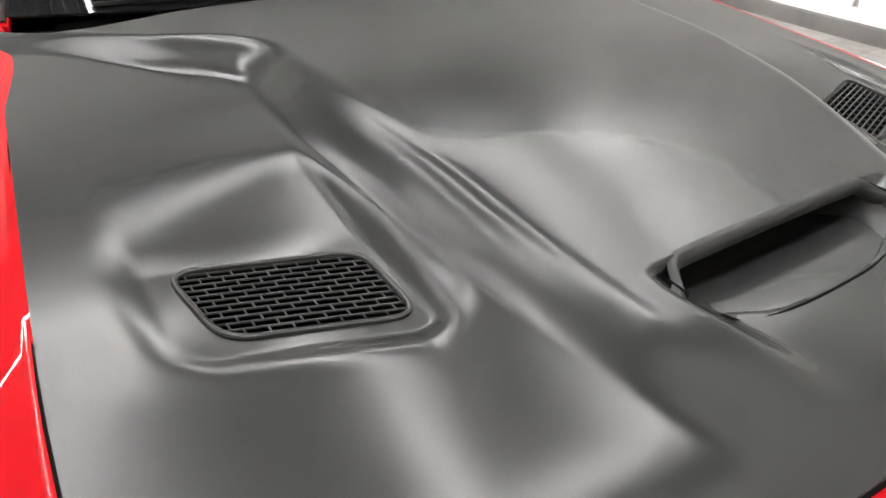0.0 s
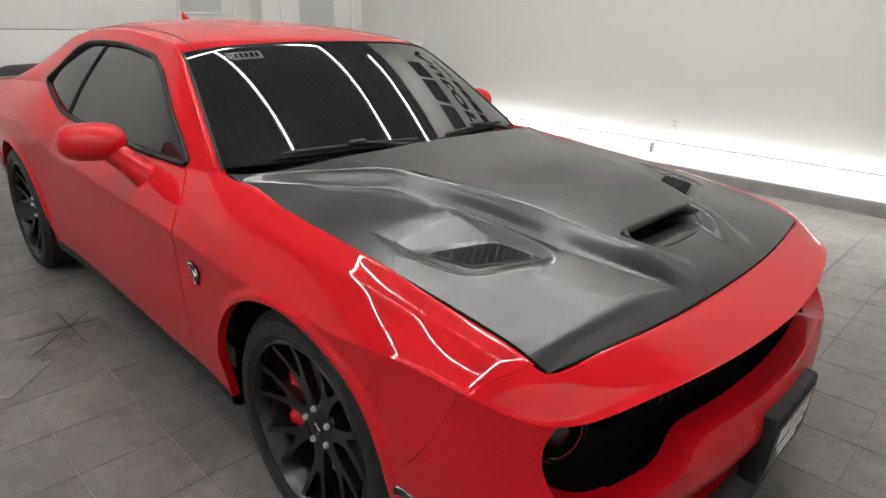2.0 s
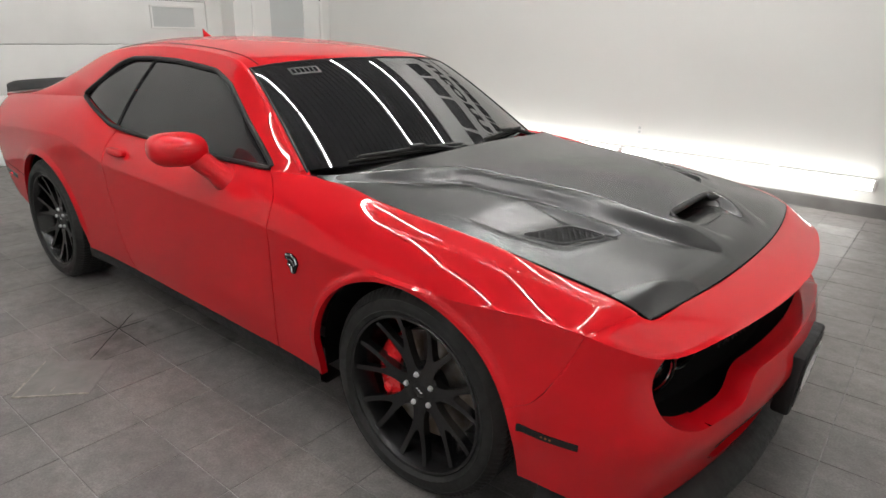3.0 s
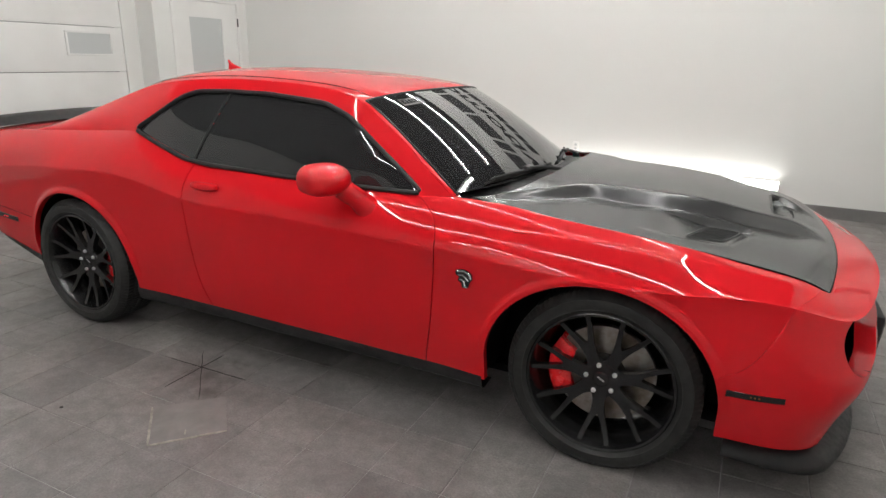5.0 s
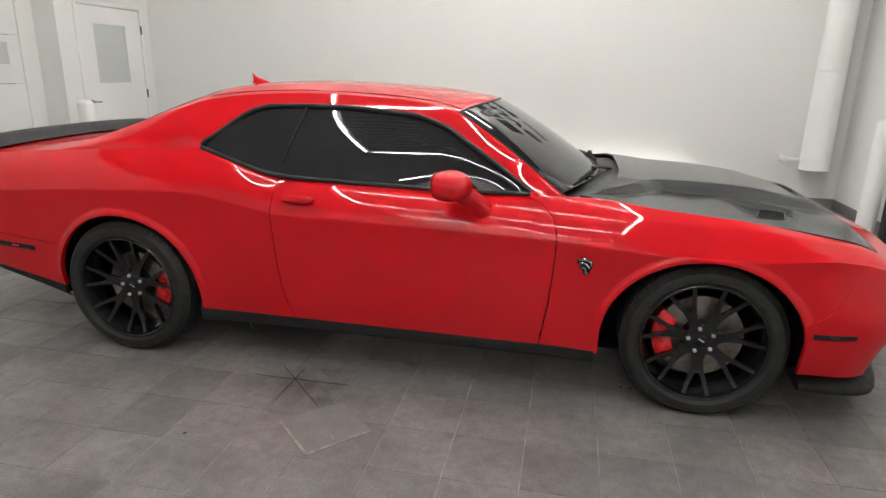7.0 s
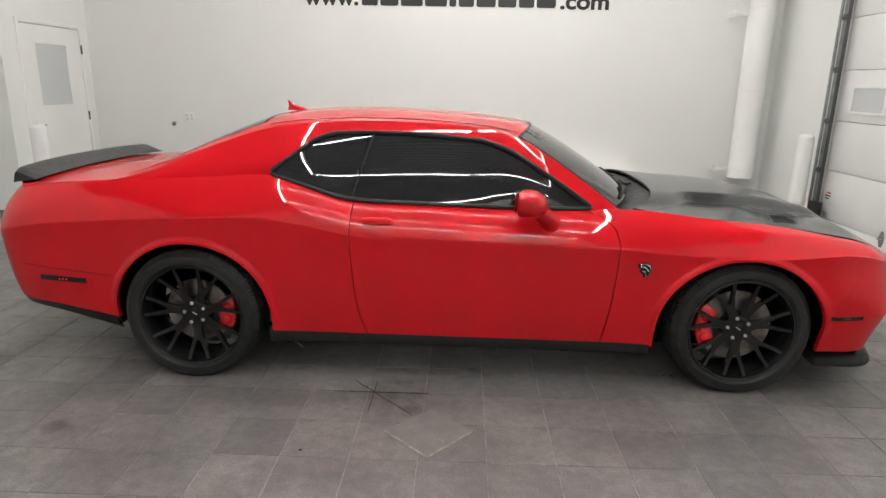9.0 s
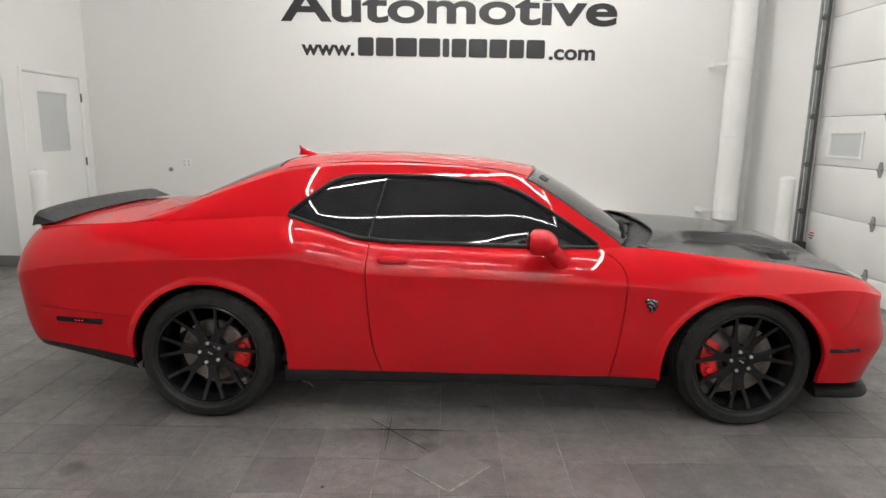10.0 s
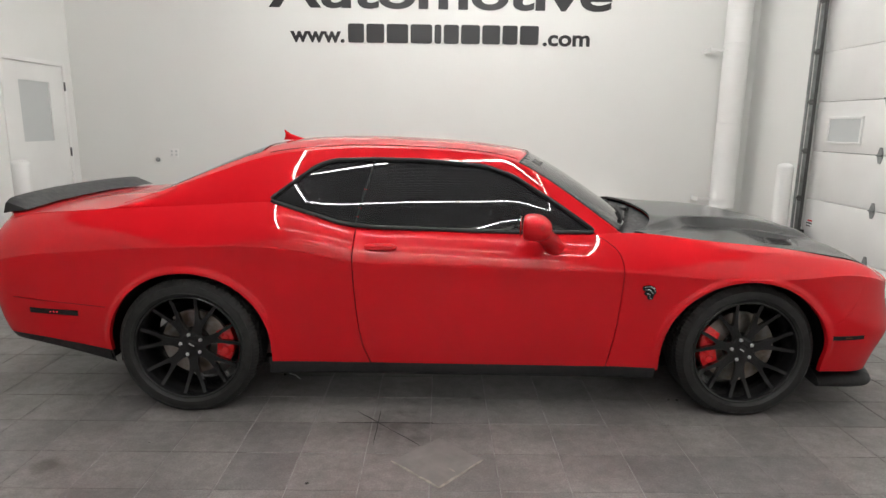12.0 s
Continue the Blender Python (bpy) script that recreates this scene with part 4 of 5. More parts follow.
def spoiler():
    sec = [(0.0, 0.0), (0.03, 0.016), (0.075, 0.040), (0.108, 0.056), (0.118, 0.056), (0.124, 0.046), (0.140, -0.020), (0.10, -0.012)]
    bm = bmesh.new()
    rings = []
    for y in np.linspace(-0.745, 0.745, 49):
        c = abs(y) / 0.745
        x0 = -2.405 + 0.045 * c ** 2
        z0 = 1.066 - 0.012 * c ** 3
        k = 1.0 if c < 0.94 else 1.0 - 5.0 * (c - 0.94)
        rings.append([bm.verts.new((x0 - a * (1.12 - 0.2 * c ** 2), y, z0 + b * (k if b > 0 else 1))) for a, b in sec])
    for p, q in zip(rings, rings[1:]):
        for i in range(len(sec)):
            j = (i + 1) % len(sec)
            bm.faces.new((p[i], q[i], q[j], p[j]))
    bm.faces.new(rings[0]), bm.faces.new(rings[-1][::-1])
    return part("spoiler", bm, SATIN, car, "satin black rear spoiler")


spoiler()


def fin():
    bm = bmesh.new()
    rings = []
    for t in np.linspace(0, 1, 12):
        zz = 0.062 * t
        front = -1.145 + 0.165 * (1 - t) ** 1.7
        back = -1.160 + 0.010 * math.sin(3 * t)
        half = 0.020 * (1 - t) ** 0.8 + 0.0025
        ring = []
        for k in range(16):
            a = 2 * math.pi * k / 16
            ring.append(bm.verts.new(((front + back) / 2 + (front - back) / 2 * math.cos(a), half * math.sin(a), 1.412 + zz + 0.008)))
        rings.append(ring)
    for p, q in zip(rings, rings[1:]):
        for i in range(16):
            bm.faces.new((p[i], p[(i + 1) % 16], q[(i + 1) % 16], q[i]))
    bm.faces.new(rings[-1]), bm.faces.new(rings[0][::-1])
    return part("antenna_fin", bm, RED, car, "red shark fin antenna")


fin()


# ---- hood ----
HEDGE = spline([0.80, 0.90, 1.20, 1.475, 1.75, 1.95, 2.05, 2.12, 2.17, 2.30], [0.985, 0.973, 0.944, 0.920, 0.891, 0.862, 0.844, 0.823, 0.799, 0.722])
V_O, V_A, V_B = (1.690, 0.668), (0.064, -0.213), (0.127, -0.012)
_det = V_A[0] * V_B[1] - V_A[1] * V_B[0]


def vent_pq(x, y):
    dx, dy = x - V_O[0], y - V_O[1]
    return (dx * V_B[1] - dy * V_B[0]) / _det, (V_A[0] * dy - V_A[1] * dx) / _det


def vent_xy(p, q):
    return V_O[0] + p * V_A[0] + q * V_B[0], V_O[1] + p * V_A[1] + q * V_B[1]


VENT = rounded([vent_xy(0.0, 0.0), vent_xy(1.0, 0.0), vent_xy(1.0, 1.0), vent_xy(0.08, 1.0)], 0.035, 5)
HALF = curve([0.80, 0.90, 1.20, 1.75, 2.05, 2.20], [0.792, 0.800, 0.800, 0.802, 0.790, 0.774])


def round_box(p, q, n=4.0):
    return (abs(p) ** n + abs(q) ** n) ** (1 / n)


def vent_bed(p, q):
    """Depth of the grille's bed under the plain hood."""
    return 0.012 + 0.011 * min(max(p, -0.2), 1.2) - 0.010 * min(max(q, 0.0), 1.2)


def ease(x, w):
    """Rises from 0 with a rounded start of width w, then at slope 1."""
    return 0.0 if x <= 0 else (x * x / (2 * w) if x < w else x - w / 2)


def vent_hollow(x, y):
    """The grille's bed, the ramp behind it and the walls round both."""
    p, q = vent_pq(x, y)
    z = hood_base(x, y) - vent_bed(p, q)
    ramp = (0.15 + 0.05 * min(max(p, -0.3), 1.3)) * ease(-q * 0.127, 0.05)
    inner, outer, front = max(p - 0.92, 0) * 0.222, max(0.02 - p, 0) * 0.222, max(q - 0.95, 0) * 0.127
    slope = (1.5 * inner + 0.42 * outer + 0.50 * front) / (inner + outer + front + 1e-6)
    return z + ramp + slope * ease(math.hypot(inner + outer, front) - 0.026, 0.010)


# the front keeps its height and rolls over in its last hand's width
ROLL = spline([-0.10, 0.0, 0.02, 0.05, 0.10, 0.15, 0.20, 0.30, 0.45, 0.60, 1.50], [0.0, 0.0, 0.006, 0.0085, 0.0, -0.006, -0.0075, -0.0045, 0.0, 0.0, 0.0])


def hood_base(x, y):
    c = y / HALF(x)
    roll = ROLL(hood_front(y) - x) * (1 - c ** 6)
    return HEDGE(x) + (0.042 + 0.012 * step(2.0, 2.25, x)) * (1 - c * c) * (1 - 0.12 * c * c) + roll


BULGE = curve([0.8, 1.3, 1.5, 1.66, 1.83, 2.0, 2.1, 2.2, 2.3], [0.395, 0.398, 0.388, 0.364, 0.332, 0.283, 0.250, 0.205, 0.16])


def hood_z(x, y):
    y = abs(y)
    z = hood_base(x, y)
    # middle bulge that narrows forwards, and the raised rear lip beside it
    rise = 0.045 + 0.013 * step(1.2, 1.6, x) - 0.012 * step(1.72, 2.0, x)
    half = BULGE(x)
    fade = 1 - step(2.03, 2.23, x)
    top = 1 - step(half - 0.050, half + 0.058, y)
    lip = 1.280 - 0.30 * step(0.36, 0.80, y) ** 1.4
    # the lip's step runs into the bulge's flank in a wide hollow curve
    a, b, bend = x - lip + 0.03, y - half - 0.012, 0.10
    d = bend - math.hypot(bend - a, bend - b) if a < bend and b < bend else min(a, b)
    low = rise * (1 - step(-0.045, 0.045, d)) * (1 - 0.80 * step(0.44, 0.80, y))
    z += (low + (rise - low) * top) * fade
    # in front of the scoop the middle lies a little lower than the tongues beside it
    inner = 0.208 - 0.085 * step(1.99, 2.20, x)
    z -= 0.031 * step(1.984, 1.992, x) * (1 - step(inner - 0.034, inner + 0.026, y)) * (1 - step(2.04, 2.20, x))
    # low crown between bulge and fender, towards the front
    u = (y - 0.50) / 0.27
    if abs(u) < 1:
        z += 0.007 * (1 - u * u) ** 2 * step(1.82, 2.06, x) * (1 - step(2.02, 2.32, x))
    # swell round the vent, with the vent's hollow sunk into it
    if 1.25 < x < 2.14 and 0.28 < y < 0.80:
        p, q = vent_pq(x, y)
        r = round_box((p - 0.5) * 2 / (1.22 if p > 0.5 else 1.40), max(q - 0.3, 0.0) / 0.90, 3.0)
        swell = (1 - step(0.92, 1.75 - 0.33 * step(0.1, 0.9, p), r)) * step(1.36, 1.66, x) * (1 - step(0.70, 0.80, y))
        z = soft_min(z + (0.003 + 0.009 * step(0.0, 1.0, p)) * swell, vent_hollow(x, y), 0.014 - 0.004 * step(0.5, 1.05, p))
    return z


def hood_rear(y):
    return 1.085 - 0.205 * (abs(y) / 0.775) ** 4


def hood_front(y):
    return 2.242 - 0.077 * (abs(y) / 0.775) ** 2.0


def hood_point(u, w):
    y = -0.775 + 1.55 * w
    a, b = hood_rear(y), hood_front(y)
    x = a + (b - a) * u
    y *= HALF(x) / 0.775
    return Vector((x, y, hood_z(x, y)))


hood_bm = sheet(hood_point, 300, 340)[0]
SCOOP = rounded([(1.984, -0.200), (1.984, 0.200), (2.035, 0.195), (2.072, 0.10), (2.080, 0.0), (2.072, -0.10), (2.035, -0.195)], 0.02, 3)
cut_out(hood_bm, lambda c: in_poly(SCOOP, c.x, c.y), lambda c: Vector((*near_poly(SCOOP, c.x, c.y), c.z)))
for sy in (1, -1):
    poly = [(x, sy * y) for x, y in VENT]
    cut_out(hood_bm, lambda c: in_poly(poly, c.x, c.y), lambda c: Vector((*near_poly(poly, c.x, c.y), hood_z(*near_poly(poly, c.x, c.y)))))
hood = part("hood", hem(hood_bm, lambda c: (0, 0, -0.012)), HOOD_BLACK, car, "satin black hood with a scoop and two vents", smooth=75)


def scoop():
    lip_z = lambda y: hood_z(1.983, y)
    # tray that runs down under the lip
    def tray_point(u, w):
        y = -0.206 + 0.412 * w
        xf = 2.084 - 0.044 * (abs(y) / 0.2) ** 3
        x = xf - (xf - 1.80) * u
        sink = step(0.0, 0.75, u) * (1 - 0.9 * step(0.165, 0.206, abs(y)))
        return Vector((x, y, hood_z(max(x, 1.994), y) - 0.0035 - 0.058 * sink))
    part("scoop_tray", sheet(tray_point, 40, 48)[0], HOOD_BLACK, hood, smooth=75)
    # roof and cheeks in near-black, for the shade inside the mouth
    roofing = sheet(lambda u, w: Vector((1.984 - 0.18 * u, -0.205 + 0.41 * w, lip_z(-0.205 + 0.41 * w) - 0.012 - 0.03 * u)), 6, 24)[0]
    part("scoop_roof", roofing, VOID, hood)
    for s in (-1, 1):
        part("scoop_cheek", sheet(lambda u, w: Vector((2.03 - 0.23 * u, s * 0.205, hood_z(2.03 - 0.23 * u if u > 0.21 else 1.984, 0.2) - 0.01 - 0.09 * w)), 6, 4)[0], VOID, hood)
    band = [(-0.016, 0.0015), (0.000, 0.0012), (0.006, -0.003), (0.008, -0.011), (0.005, -0.019), (-0.002, -0.023), (-0.02, -0.022)]

    def lip_point(u, w):
        y = -0.212 + 0.424 * u
        c = abs(y) / 0.212
        i = min(int(w * 6), 5)
        t = w * 6 - i
        dx = band[i][0] + (band[i + 1][0] - band[i][0]) * t
        dz = band[i][1] + (band[i + 1][1] - band[i][1]) * t
        return Vector((1.984 + dx + 0.045 * step(0.80, 1.0, c) ** 1.6, y, lip_z(min(abs(y), 0.2)) + dz - 0.016 * step(0.82, 1.0, c)))
    part("scoop_lip", sheet(lip_point, 48, 12)[0], SATIN, hood, smooth=60)
    part("scoop_seam", tube([(2.081 - 0.043 * (abs(y) / 0.2) ** 3, y, hood_z(2.081, y) + 0.0005) for y in np.linspace(-0.172, 0.172, 31)], 0.0016, 5), VOID, hood)
    # black board closes the mouth and stands for its deep shade
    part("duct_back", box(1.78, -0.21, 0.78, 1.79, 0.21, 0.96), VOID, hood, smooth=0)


scoop()
# dark gaps round the hood
part("hood_seam", tube([(hood_front(y) + 0.0015, y, hood_z(hood_front(y), y) - 0.0035) for y in np.linspace(-0.765, 0.765, 60)], 0.0026, 6), VOID, hood)
for sy in (-1, 1):
    part("hood_seam", tube([(x, sy * (HALF(x) + 0.0015), hood_z(x, HALF(x)) - 0.0035) for x in np.linspace(0.90, 2.16, 50)], 0.0026, 6), VOID, hood)


def vent(sy):
    """Mesh grille with staggered short webs between its bars."""
    def z(x, y):
        p, q = vent_pq(x, y)
        return hood_base(x, y) - vent_bed(p, q) - 0.001
    v = part("hood_vent", tube([(x, sy * y, z(x, y) + 0.002) for x, y in VENT], 0.0038, 8, True), SATIN, car, "black mesh heat vent in the hood")
    n = 12
    for i in range(n):
        q = (i + 0.5) / n
        pts = [vent_xy(p, q) for p in np.linspace(0.0, 1.0, 81) if in_poly(VENT, *vent_xy(p, q))]
        if len(pts) > 1:
            part("vent_bar", tube([(x, sy * y, z(x, y)) for x, y in (pts[0], pts[len(pts) // 2], pts[-1])], 0.00145, 6), SATIN, v)
    for i in range(n - 1):
        for k in range(9):
            p = (k + (0.25 if i % 2 else 0.75)) / 9
            a, b = vent_xy(p, (i + 0.5) / n), vent_xy(p, (i + 1.5) / n)
            if in_poly(VENT, *a) and in_poly(VENT, *b):
                part("vent_web", tube([(a[0], sy * a[1], z(*a) + 0.0004), (b[0], sy * b[1], z(*b) + 0.0004)], 0.0013, 5), SATIN, v)
    # well under the mesh, its shade put into the black colour
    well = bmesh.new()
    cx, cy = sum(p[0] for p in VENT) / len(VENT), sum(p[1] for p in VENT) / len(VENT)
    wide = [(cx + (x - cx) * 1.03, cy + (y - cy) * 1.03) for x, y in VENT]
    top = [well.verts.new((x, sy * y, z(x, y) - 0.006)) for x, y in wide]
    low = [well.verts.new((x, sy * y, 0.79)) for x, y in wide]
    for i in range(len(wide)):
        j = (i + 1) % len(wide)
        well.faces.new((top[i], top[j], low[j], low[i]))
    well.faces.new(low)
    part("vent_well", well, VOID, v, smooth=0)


vent(1), vent(-1)

# cowl between hood and screen, with wipers
part("cowl", sheet(lambda u, w: Vector((hood_rear(-0.76 + 1.52 * w) + 0.012 - (0.22 - 0.06 * abs(2 * w - 1) ** 2) * u, -0.76 + 1.52 * w, hood_z(hood_rear(-0.76 + 1.52 * w), -0.76 + 1.52 * w) - 0.03 - 0.012 * u)), 8, 40)[0], PLASTIC, car, "black plastic cowl")


def wiper(y0, y1):
    """Blade low on the screen, its spine, hook and the arm that comes up from the cowl."""
    w = empty("wiper", parent=car)
    w["label"] = "black wiper resting low on the screen"
    def on_glass(y, k, out=0.012):
        return roof_point(k, 0.5 + 0.5 * y / RY(k)) + Vector((out * 0.5, 0, out))
    ys = np.linspace(y0, y1, 22)
    lift = lambda i: 0.20 + 0.05 * math.sin(i / 21 * math.pi)
    part("blade", tube([on_glass(y, lift(i), 0.006) for i, y in enumerate(ys)], 0.0055, 6), RUBBER, w)
    part("blade_spine", tube([on_glass(y, lift(i) + 0.015, 0.019) for i, y in enumerate(ys[1:-1], 1)], [0.004] + [0.0085] * 18 + [0.004], 8), PLASTIC, w)
    ym = (y0 + y1) / 2
    tip = on_glass(ym, 0.26, 0.030)
    part("wiper_hook", turned(box(-0.014, -0.035, -0.010, 0.014, 0.035, 0.010, 0.004), Matrix.Translation(tip)), PLASTIC, w)
    foot = on_glass(y1 - 0.02 * (1 if y1 > y0 else -1), 0.02, 0.004) + Vector((0.055, 0, 0.0))
    part("wiper_arm", tube([tip, tip.lerp(foot, 0.35) + Vector((0.004, 0, 0.010)), tip.lerp(foot, 0.75) + Vector((0.004, 0, 0.010)), foot], [0.0055, 0.0080, 0.0105, 0.0150], 8), PLASTIC, w)
    part("wiper_pivot", turned(lathe([(0.0, 0.018), (0.014, 0.016), (0.020, 0.006), (0.021, -0.03)], 20), Matrix.Translation(foot)), PLASTIC, w)


wiper(-0.62, -0.02)
wiper(0.08, 0.62)


# ---- mirrors, handles, lamps, trim ----
def ball(rx, ry, rz, power=2.0, nu=24, nv=16):
    def f(u, v):
        a, b = 2 * math.pi * u, math.pi * (v - 0.5)
        c = lambda t: math.copysign(abs(math.cos(t)) ** (2 / power), math.cos(t))
        s = lambda t: math.copysign(abs(math.sin(t)) ** (2 / power), math.sin(t))
        return Vector((rx * c(b) * c(a), ry * c(b) * s(a), rz * s(b)))
    bm = sheet(f, nu, nv)[0]
    bmesh.ops.remove_doubles(bm, verts=bm.verts, dist=1e-4)
    return bm


def mirror(side):
    d = doors[0] if side < 0 else doors[1]
    shell = ball(0.086, 0.114, 0.066, 2.7, 80, 48)
    for v in shell.verts:
        if v.co.x < -0.045:
            v.co.x = -0.045 + (v.co.x + 0.045) * 0.3
        if v.co.x > 0:
            v.co.z *= 1 - 3.0 * v.co.x * (v.co.x / 0.088)
            v.co.z -= 0.10 * v.co.x
        v.co.z += 0.10 * v.co.y * (1 if side > 0 else -1) * 0.3
    m = part("mirror", turned(shell, Matrix.Translation((0.312, side * 1.028, 1.036)) @ Matrix.Rotation(radians(side * 12), 4, "Z")), RED, d, "red door mirror")
    part("mirror_stalk", tube([(0.355, side * 0.97, 0.995), (0.41, side * 0.935, 0.95), (0.435, side * 0.895, 0.905)], [0.046, 0.044, 0.056], 20), RED, m)
    part("mirror_gasket", turned(lathe([(0.0, 0.0), (0.063, 0.0), (0.061, 0.008), (0.0, 0.012)], 28), Matrix.Translation((0.437, side * 0.892, 0.903)) @ Matrix.Rotation(radians(side * -52), 4, "X")), PLASTIC, m)
    part("mirror_glass", turned(ball(0.004, 0.078, 0.054, 3.0), Matrix.Translation((0.248, side * 1.010, 1.040)) @ Matrix.Rotation(radians(side * 12), 4, "Z")), CHROME, m, "mirror glass")


mirror(-1), mirror(1)


def door_handle(side):
    d = doors[0] if side < 0 else doors[1]
    x0, x1, z, y = -0.545, -0.375, 0.902, 0.928
    grip = ball(0.083, 0.020, 0.0185, 3.0, 48, 24)
    for v in grip.verts:
        v.co.y -= 0.10 * v.co.z * side
    h = part("door_handle", turned(grip, Matrix.Translation(((x0 + x1) / 2, side * (y + 0.010), z + 0.008))), RED, d, "red pull handle")
    part("handle_cup", turned(ball(0.075, 0.010, 0.034, 2.6), Matrix.Translation(((x0 + x1) / 2 - 0.005, side * 0.921, z - 0.012))), RED, h)


door_handle(-1), door_handle(1)


def flank_y(x, z):
    """Distance of the flank from the middle at (x, z), below the crease."""
    s = S_OF_X(x)
    return -flank(s, 0.6 * (z - FZ(s)) / (CZ(s) - FZ(s))).y


def marker(x0, x1, z0, z1, h, lit, label):
    for side in (-1, 1):
        bm = bmesh.new()
        n = 14
        a = [[bm.verts.new((x0 + (x1 - x0) * i / n, side * (flank_y(x0 + (x1 - x0) * i / n, z0) + dy), z0 + (z1 - z0) * i / n + dz)) for i in range(n + 1)] for dz, dy in ((-h / 2, 0.0), (-h / 2 + 0.003, 0.004), (h / 2 - 0.003, 0.004), (h / 2, 0.0))]
        for p, q in zip(a, a[1:]):
            for i in range(n):
                bm.faces.new((p[i], p[i + 1], q[i + 1], q[i]))
        m = part("marker_light", bm, MARKER_DARK, car, label)
        for k in range(3):
            x = x0 + (x1 - x0) * (0.5 + 0.07 * (k - 1))
            z = z0 + (z1 - z0) * 0.5
            part("bulb", turned(ball(0.0035, 0.003, 0.003), Matrix.Translation((x, side * (flank_y(x, z) + 0.004), z))), lit, m)


marker(1.905, 2.085, 0.453, 0.457, 0.026, AMBER, "slim black side marker lamp")
marker(-2.315, -2.050, 0.542, 0.532, 0.030, MARKER_RED, "slim black side marker lamp with red light")


def emblem(side):
    """A plain swept shape in bright metal on black."""
    e = empty("fender_emblem", Matrix.Translation((0.925, side * (flank_y(0.925, 0.69) + 0.001), 0.695)), car)
    e["label"] = "small silver and black badge"
    K = 0.62
    base = rounded([(-0.058, 0.052), (0.000, 0.062), (0.048, 0.040), (0.060, 0.000), (0.040, -0.022), (0.030, -0.062), (-0.012, -0.064), (-0.018, -0.030), (-0.046, -0.018), (-0.030, 0.010), (-0.060, 0.018)], 0.012, 3)
    base = [(a * K, b * K) for a, b in base]
    turn = Matrix.Rotation(radians(90), 4, "X") if side < 0 else Matrix.Rotation(radians(90), 4, "X") @ Matrix.Translation((0, 0, -0.005))
    part("badge_base", turned(prism(base, 0.005), turn), GLOSS, e, smooth=0)
    for pts in ([(-0.046, 0.044), (0.0, 0.050), (0.038, 0.030), (0.046, 0.002)], [(-0.040, 0.022), (-0.004, 0.022), (0.016, 0.004), (0.030, -0.012)], [(-0.026, -0.008), (0.002, -0.018), (0.006, -0.052), (0.022, -0.054)]):
        part("badge_stroke", tube([turn @ Vector((x * K, y * K, 0.006 if side < 0 else -0.002)) for x, y in pts], 0.0036, 6), CHROME, e)


emblem(-1), emblem(1)

# sills, splitter, rear valance
for s in (-1, 1):
    def sill(u, w):
        x = -1.06 + 2.06 * u
        y = flank_y(x, 0.29) - 0.008
        prof = [(0.0, 0.30), (0.004, 0.262), (-0.004, 0.215), (-0.03, 0.195), (-0.12, 0.20)]
        f = w * 4
        i = min(int(f), 3)
        t = f - i
        return Vector((x, s * (y + prof[i][0] + (prof[i + 1][0] - prof[i][0]) * t), prof[i][1] + (prof[i + 1][1] - prof[i][1]) * t))
    part("sill", sheet(sill, 50, 8)[0], PLASTIC, car, "black plastic side sill")


def splitter():
    """A lip under the bumper that follows its corner and stands out a little."""
    half = [(1.925, 0.862), (2.06, 0.868), (2.165, 0.858), (2.238, 0.815), (2.300, 0.70), (2.360, 0.50), (2.395, 0.25), (2.405, 0.0)]
    s_of = curve(list(range(8)), [p[0] for p in half]), curve(list(range(8)), [p[1] for p in half])
    sec = [(-0.10, 0.225), (-0.040, 0.212), (-0.014, 0.196), (0.004, 0.178), (0.011, 0.162), (0.008, 0.148), (-0.004, 0.140), (-0.06, 0.140), (-0.20, 0.150)]
    bm = bmesh.new()
    rings = []
    line = [(s_of[0](k), -s_of[1](k)) for k in np.linspace(0, 7, 50)]
    line += [(x, -y) for x, y in line[-2::-1]]
    for i, (x, y) in enumerate(line):
        p, q = line[max(i - 1, 0)], line[min(i + 1, len(line) - 1)]
        d = Vector((q[0] - p[0], q[1] - p[1], 0)).normalized()
        n = Vector((d.y, -d.x, 0))
        rings.append([bm.verts.new(Vector((x, y, z)) + n * o) for o, z in sec])
    for p, q in zip(rings, rings[1:]):
        for i in range(len(sec) - 1):
            bm.faces.new((p[i], q[i], q[i + 1], p[i + 1]))
    bm.faces.new(rings[0]), bm.faces.new(rings[-1][::-1])
    part("front_splitter", bm, PLASTIC, car, "black plastic front splitter", smooth=50)


splitter()
# seams of the rear bumper
for s in (-1, 1):
    part("bumper_seam", tube([(x, s * (flank_y(x, z) + 0.0002), z) for x, z in zip(np.linspace(-1.90, -2.40, 24), np.linspace(0.570, 0.612, 24))], 0.0016, 5), VOID, car)
part("chin", sheet(lambda u, w: follow_nose(-0.72 + 1.44 * u, 0.16 + 0.10 * w, 0.10), 30, 4)[0], PLASTIC, car)
val = sheet(lambda u, w: flank(0.001 + (S_OF_X(-1.892) - 0.001) * u, 0.0) + Vector((0.0, 0.03 * w, -(0.02 + 0.055 * u ** 2) * w)), 60, 6)[0]
both("rear_valance", val, PLASTIC, label="black plastic rear valance")

